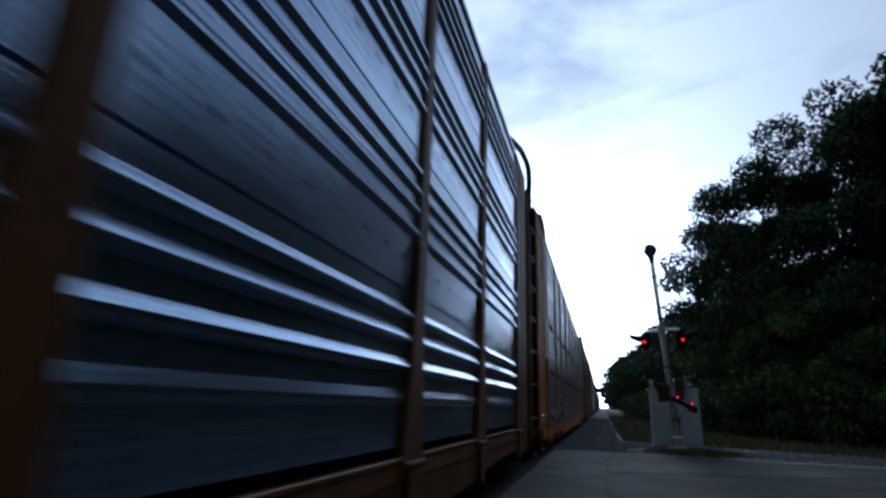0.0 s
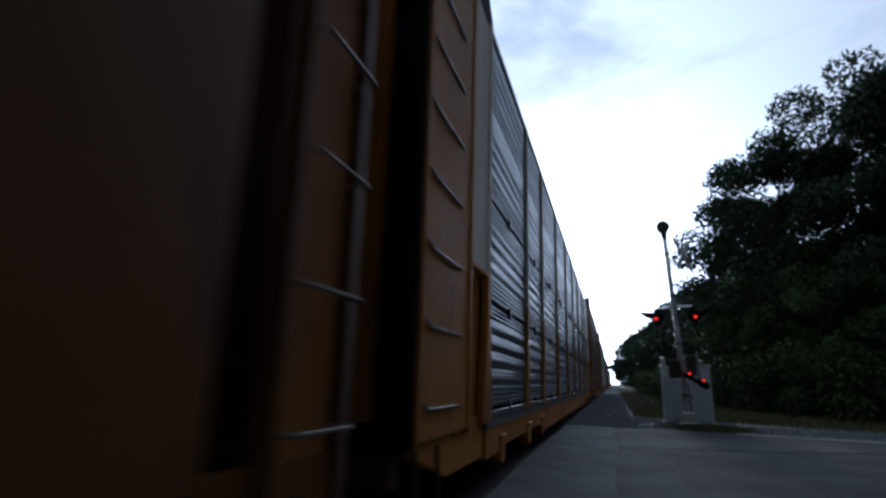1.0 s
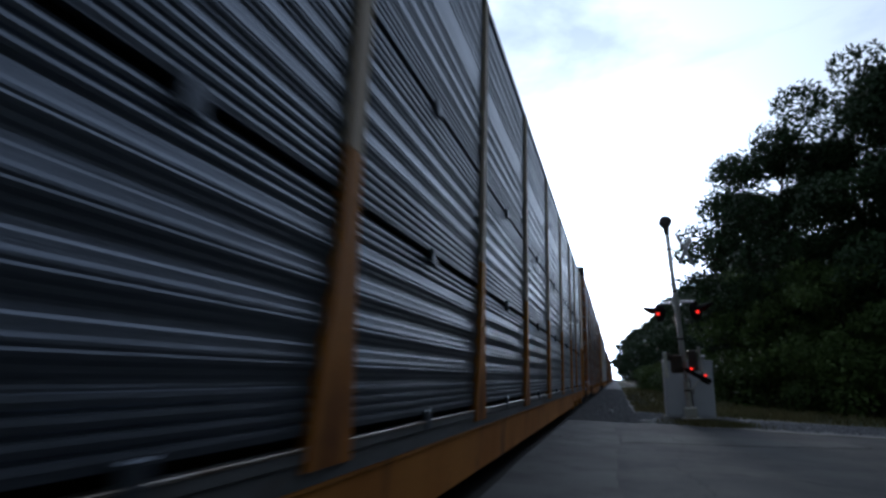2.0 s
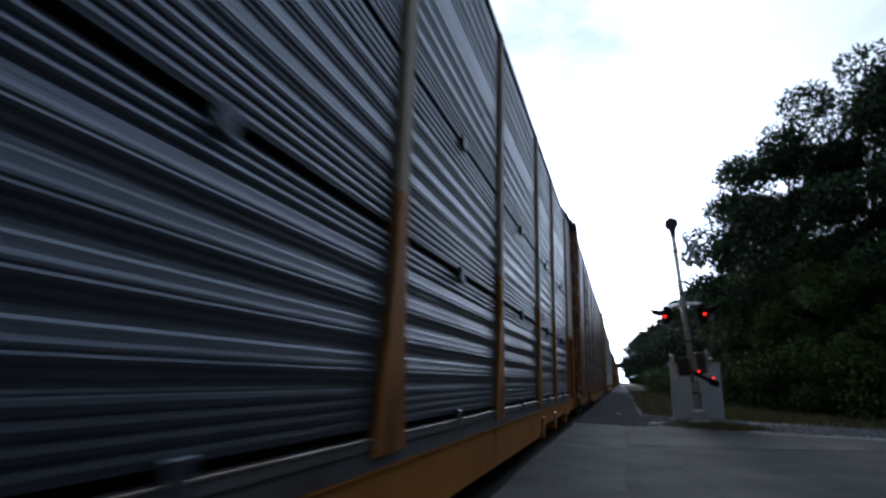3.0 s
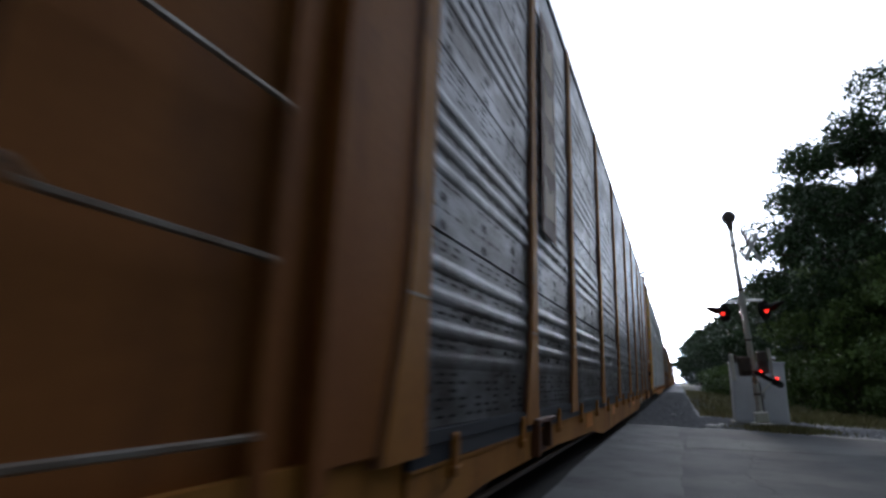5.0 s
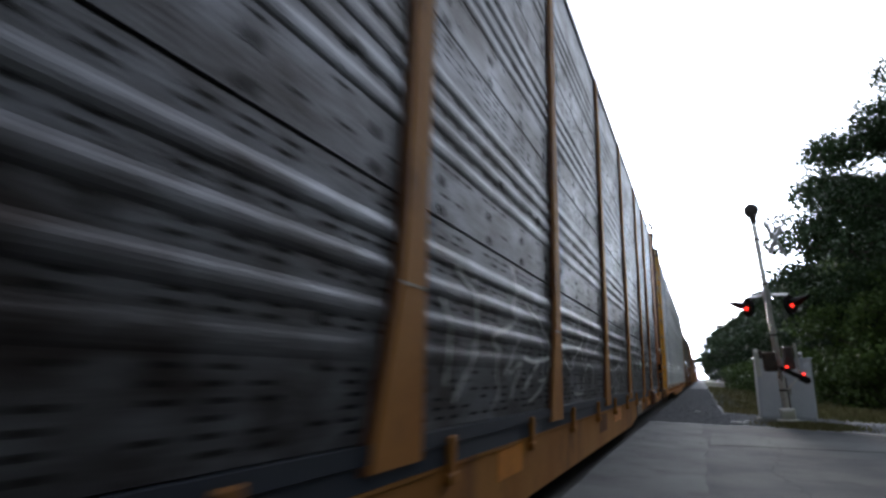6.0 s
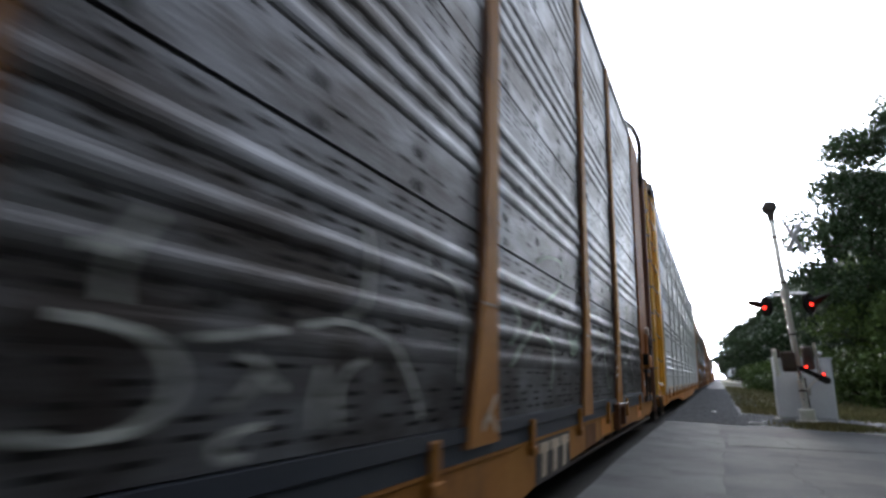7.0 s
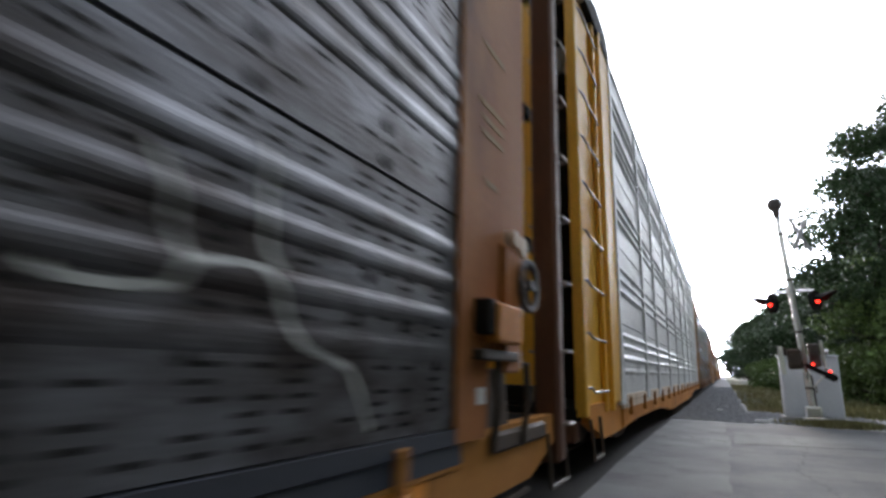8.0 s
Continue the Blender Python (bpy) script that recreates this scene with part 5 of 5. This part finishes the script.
    part("gate_mechanism", g1, "steel_dark", s, "dark gate drive housing")
    g2 = box(0.10, 0.34, -0.30, -0.02, 1.30, 1.90, 0.04)
    add_rod(g2, (0.22, -0.36, 1.70), (0.22, -0.02, 1.70), 0.09, sides=14)
    part("junction_box", g2, "sign_dark", s, "dark steel junction box")
    part("counterweight", box(-0.56, -0.45, -0.2, -0.12, 1.14, 1.86, 0.02), "aluminium", s)
    part("counterweight", box(-0.46, -0.36, -0.12, 0.02, 1.62, 1.84, 0.02), "steel_dark", s)
    part("gate_arm", add_box(box(-0.05, 0.66, -0.42, -0.36, -0.06, 0.06, 0.01), 0.40, 0.62, -0.44, -0.34, -0.09, 0.09, 0.01), "black", s).matrix_basis = pose(0.02, 0, 1.33, 0, 32, 0)
    part("arm_strut", rod((0.05, -0.33, 0.8), (0.36, -0.39, 1.12), 0.02), "aluminium", s)
    for z in (0.75, 1.35, 2.2, 3.6, 4.9):
        part("mast_band", rod((0, 0, z), (0, 0, z + 0.05), 0.088, sides=14), "steel_dark", s)
    part("conduit", rod((0.09, 0.02, 0.2), (0.09, 0.02, 1.1), 0.022), "steel_dark", s)
    part("work_light", rod((0.50, -0.16, 1.72), (0.50, -0.10, 1.64), 0.05, 0.03, 10), "white", s, "small white lamp head")
    for x, z in ((0.12, 1.37), (0.46, 1.18)):
        part("arm_light", rod((x, -0.46, z), (x, -0.42, z), 0.032, sides=12), "red_on", s, "small red gate lamp")
    part("bracket", rod((0.42, -0.1, 1.2), (0.42, -0.1, 1.98), 0.035), "aluminium", s)


signal()


def cabinet():
    c = empty("signal_cabinet", pose(2.08, 18.0, -0.01))
    tagged(c, "pale grey steel signal equipment cabinet on a concrete plinth", "cabinet")
    part("body", box(-0.66, 0.66, -0.38, 0.38, 0.06, 1.68, 0.02), "cabinet", c)
    part("plinth", box(-0.74, 0.74, -0.42, 0.42, -0.15, 0.06, 0.01), "concrete", c)
    for x0, x1 in ((-0.63, -0.01), (0.01, 0.63)):
        d = part("door", box(x0, x1, -0.40, -0.382, 0.12, 1.60, 0.006), "cabinet", c)
        part("handle", box(x1 - 0.1 if x0 < 0 else x0 + 0.06, x1 - 0.06 if x0 < 0 else x0 + 0.1, -0.43, -0.40, 0.72, 0.90, 0.005), "steel_worn", d)
    part("roof_lip", box(-0.69, 0.69, -0.43, 0.42, 1.68, 1.72, 0.01), "cabinet", c)


cabinet()


# ---- trees ----
def leaves_mesh(name, centres, radii, per, size, seed, material):
    """Leaf sprays on shells round the ends of the twigs: small bent quads."""
    g = np.random.default_rng(seed)
    n = len(centres) * per
    c = np.repeat(np.array(centres), per, 0)
    r = np.repeat(np.array(radii), per)
    d = g.normal(size=(n, 3))
    d /= np.linalg.norm(d, axis=1)[:, None]
    p = c + d * (r * g.uniform(0.35, 1.08, n) ** 0.6)[:, None] * np.array([1, 1, 0.72])
    u = g.normal(size=(n, 3))
    u /= np.linalg.norm(u, axis=1)[:, None]
    w = np.cross(u, d + g.normal(size=(n, 3)) * 0.7)
    w /= np.linalg.norm(w, axis=1)[:, None] + 1e-9
    s = size * g.uniform(0.6, 1.4, n)[:, None]
    v = np.empty((n, 4, 3))
    v[:, 0], v[:, 1], v[:, 2], v[:, 3] = p - u * s, p - w * s * 0.42, p + u * s, p + w * s * 0.42
    me = bpy.data.meshes.new(name)
    me.vertices.add(n * 4)
    me.vertices.foreach_set("co", v.ravel())
    me.loops.add(n * 4)
    me.loops.foreach_set("vertex_index", np.arange(n * 4))
    me.polygons.add(n)
    me.polygons.foreach_set("loop_start", np.arange(0, n * 4, 4))
    me.update()
    me.validate()
    me.materials.append(M[material])
    return me


def tree(seed, height, spread, per, size, material, label, low=0.18):
    g = random.Random(seed)
    t = empty("tree")
    tagged(t, label, "tree", "trees beside the railway")
    bm = bmesh.new()
    knots = [Vector((0, 0, -0.4))]
    for i in range(1, 6):
        knots.append(Vector((g.uniform(-0.25, 0.25) * i * 0.4, g.uniform(-0.25, 0.25) * i * 0.4, height * 0.9 * i / 5)))
    rad = [0.028 * height * (1 - 0.17 * i) * 0.62 for i in range(6)]
    for i in range(5):
        add_rod(bm, knots[i], knots[i + 1], rad[i], rad[i + 1], 8)
    centres, radii = [], []
    limbs = 22
    for i in range(limbs):
        f = low + (0.97 - low) * i / (limbs - 1)
        h = f * height
        j = min(4, int(f / 0.9 * 5))
        base = knots[j].lerp(knots[j + 1], min(1, f / 0.9 * 5 - j))
        a = i * 2.4 + g.uniform(-0.5, 0.5)
        reach = spread * (0.45 + 0.75 * math.sin(math.pi * min(1, 0.22 + 0.78 * f) ** 0.9)) * g.uniform(0.7, 1.12)
        end = base + Vector((math.cos(a) * reach, math.sin(a) * reach, reach * g.uniform(0.15, 0.45)))
        if f > 0.9:
            end = base + Vector((math.cos(a) * reach * 0.4, math.sin(a) * reach * 0.4, height * 0.07))
        add_rod(bm, base, end, rad[j] * 0.42, 0.02, 6)
        for q in range(4):
            s = base.lerp(end, (0.45, 0.65, 0.85, 1.0)[q])
            tip = s + Vector((g.uniform(-1, 1), g.uniform(-1, 1), g.uniform(-0.3, 0.9))) * spread * 0.22
            add_rod(bm, s, tip, 0.03, 0.012, 5)
            centres.append(tuple(tip))
            radii.append(spread * g.uniform(0.19, 0.33))
    part("trunk", bm, "bark", t)
    crown = new("crown", leaves_mesh("crown", centres, radii, per, size, seed, material))
    crown.parent = t
    return t


def bush(seed, size, label, material):
    g = random.Random(seed)
    t = empty("bush")
    tagged(t, label, "bush", "bushes at the wood's edge")
    bm = bmesh.new()
    centres, radii = [], []
    for i in range(26):
        a, r, h = g.uniform(0, 6.28), g.uniform(0, 1.9) * size, g.uniform(0.25, 2.3) * size
        h *= 1 - 0.2 * r / size
        add_rod(bm, (0.3 * math.cos(a), 0.3 * math.sin(a), -0.1), (r * math.cos(a), r * math.sin(a), h), 0.03, 0.01, 5)
        centres.append((r * math.cos(a), r * math.sin(a), h))
        radii.append(g.uniform(0.5, 0.85) * size)
    part("stem", bm, "bark", t)
    crown = new("leaves", leaves_mesh("leaves", centres, radii, 240, 0.085, seed, material))
    crown.parent = t
    return t


kinds_of_tree = [
    tree(3, 15.0, 4.6, 470, 0.12, "leaf", "tall dark green broadleaf tree beside the track"),
    tree(8, 13.0, 4.2, 470, 0.115, "leaf", "dark green broadleaf tree with an uneven crown"),
    tree(21, 7.5, 3.2, 260, 0.10, "leaf_bright", "lighter green young tree at the wood's edge", 0.06),
    bush(51, 1.0, "dense green bush at the wood's edge", "leaf_bright"),
    tree(34, 10.0, 4.0, 200, 0.17, "leaf", "distant dark green tree beside the track", 0.05),
]
PLACES = (
    (0, 8.8, 30.0, 0.87, 20), (1, 8.5, 34.5, 0.91, 130), (0, 11.8, 27.0, 0.96, 75), (0, 13.8, 24.0, 1.05, 200), (1, 16.8, 25.0, 1.2, 300),
    (0, 18.5, 21.0, 1.15, 10), (1, 20.5, 27.0, 1.2, 45), (0, 18.8, 27.5, 1.27, 160), (2, 9.0, 26.0, 0.8, 250), (2, 12.5, 22.5, 0.75, 90),
    (2, 16.0, 20.5, 0.75, 10), (2, 7.6, 30.5, 0.8, 140), (2, 20.0, 18.0, 0.8, 220), (1, 24.0, 20.0, 1.2, 100), (2, 10.6, 24.2, 0.62, 33), (2, 14.2, 21.4, 0.6, 303),
    (4, 9.5, 44.0, 1.0, 0), (4, 8.6, 52.0, 0.95, 60), (4, 9.0, 62.0, 1.0, 110), (4, 7.4, 73.0, 0.95, 170), (4, 7.0, 84.0, 0.95, 220),
    (4, 6.2, 97.0, 0.95, 280), (4, 5.4, 112.0, 1.0, 330), (4, 4.8, 128.0, 1.05, 15), (4, 4.9, 146.0, 1.1, 75), (4, 5.0, 168.0, 1.1, 125),
    (4, 15.0, 50.0, 1.2, 10), (4, 15.0, 72.0, 1.2, 50), (4, 14.0, 98.0, 1.2, 90),
    (3, 7.2, 27.5, 1.0, 0), (3, 9.6, 25.0, 1.2, 50), (3, 12.0, 23.0, 1.2, 100), (3, 14.4, 21.0, 1.3, 150), (3, 17.0, 19.5, 1.3, 200), (3, 19.5, 18.0, 1.3, 250),
    (3, 6.4, 32.0, 1.2, 300), (3, 6.0, 38.0, 1.3, 20), (3, 5.6, 45.0, 1.3, 70), (3, 5.4, 53.0, 1.3, 120), (3, 5.2, 62.0, 1.4, 170), (3, 5.0, 74.0, 1.4, 220), (3, 22.0, 17.0, 1.4, 30),
    (3, 8.4, 28.5, 1.5, 80), (3, 11.0, 26.5, 1.7, 130), (3, 14.0, 24.5, 1.7, 180), (3, 17.5, 22.5, 1.8, 230), (3, 21.0, 21.0, 1.8, 280), (3, 24.5, 18.5, 1.8, 330),
    # unseen trees added along the road and behind the camera, to darken panel reflections
    (1, 28.0, 19.0, 1.30, 30), (0, 32.0, 18.0, 1.30, 80), (1, 36.5, 18.5, 1.30, 140), (0, 41.0, 18.0, 1.30, 190), (1, 46.0, 18.0, 1.30, 240), (0, 52.0, 13.0, 1.30, 290),
    (1, 54.0, 7.0, 1.30, 340), (3, 27.0, 17.5, 1.8, 10), (3, 31.0, 16.8, 1.8, 60), (3, 35.0, 16.8, 1.8, 110), (3, 39.5, 16.6, 1.8, 160),
    (3, 44.0, 16.5, 1.8, 210), (3, 48.5, 12.0, 1.8, 260), (3, 48.5, 6.5, 1.8, 310),
    (0, 11.5, -2.5, 1.24, 15), (1, 9.5, -7.0, 1.41, 65), (0, 15.5, -0.5, 1.30, 115), (1, 20.0, -1.0, 1.41, 165), (0, 25.0, -2.0, 1.30, 215), (1, 31.0, -2.0, 1.41, 265),
    (0, 37.0, -3.0, 1.30, 300), (1, 6.5, -11.5, 1.41, 335), (0, 1.5, -13.5, 1.30, 5), (1, 14.0, -8.0, 1.41, 55), (0, 10.0, -14.0, 1.30, 105),
    (3, 9.8, -1.2, 1.5, 0), (3, 13.0, -0.5, 1.6, 50), (3, 17.0, 0.0, 1.7, 100), (3, 22.0, 0.0, 1.8, 150), (3, 7.5, -5.5, 1.6, 200), (3, 5.0, -8.5, 1.6, 250), (3, 1.0, -10.5, 1.6, 300), (3, 27.0, 0.0, 1.8, 20), (3, 33.0, 0.0, 1.8, 70),
    # unseen growth added on the track's far side, blocking light under the cars
    (3, -7.0, 2.0, 1.6, 0), (3, -7.2, 6.5, 1.7, 60), (3, -7.0, 11.0, 1.6, 120), (3, -7.3, 18.0, 1.7, 180), (3, -7.0, 24.0, 1.7, 240), (3, -7.2, 30.0, 1.7, 300),
    (3, -7.0, 37.0, 1.7, 20), (3, -7.2, 44.0, 1.7, 80), (3, -7.1, -3.0, 1.7, 140), (4, -10.5, 5.0, 1.0, 40), (4, -10.5, 20.0, 1.0, 100), (4, -10.5, 33.0, 1.0, 160),
)
used = set()
for k, x, y, size, turn in PLACES:
    src = kinds_of_tree[k]
    m = pose(x, y, -0.05, 0, 0, turn)
    if k in used:
        o = copy_thing(src, m)
    else:
        used.add(k)
        o = src
        o.matrix_basis = m
    o.scale = (size, size, size)


# ---- the train rolls towards the camera ----
def motions():
    for i, car in enumerate(cars):
        y = FIRST + PITCH * i + SLACK.get(i, 0)
        walk(car, [(t, pose(TRACK_X, y - SPEED * t, 0.03)) for t in (0, 2, 4, 6, 8)])


motions()
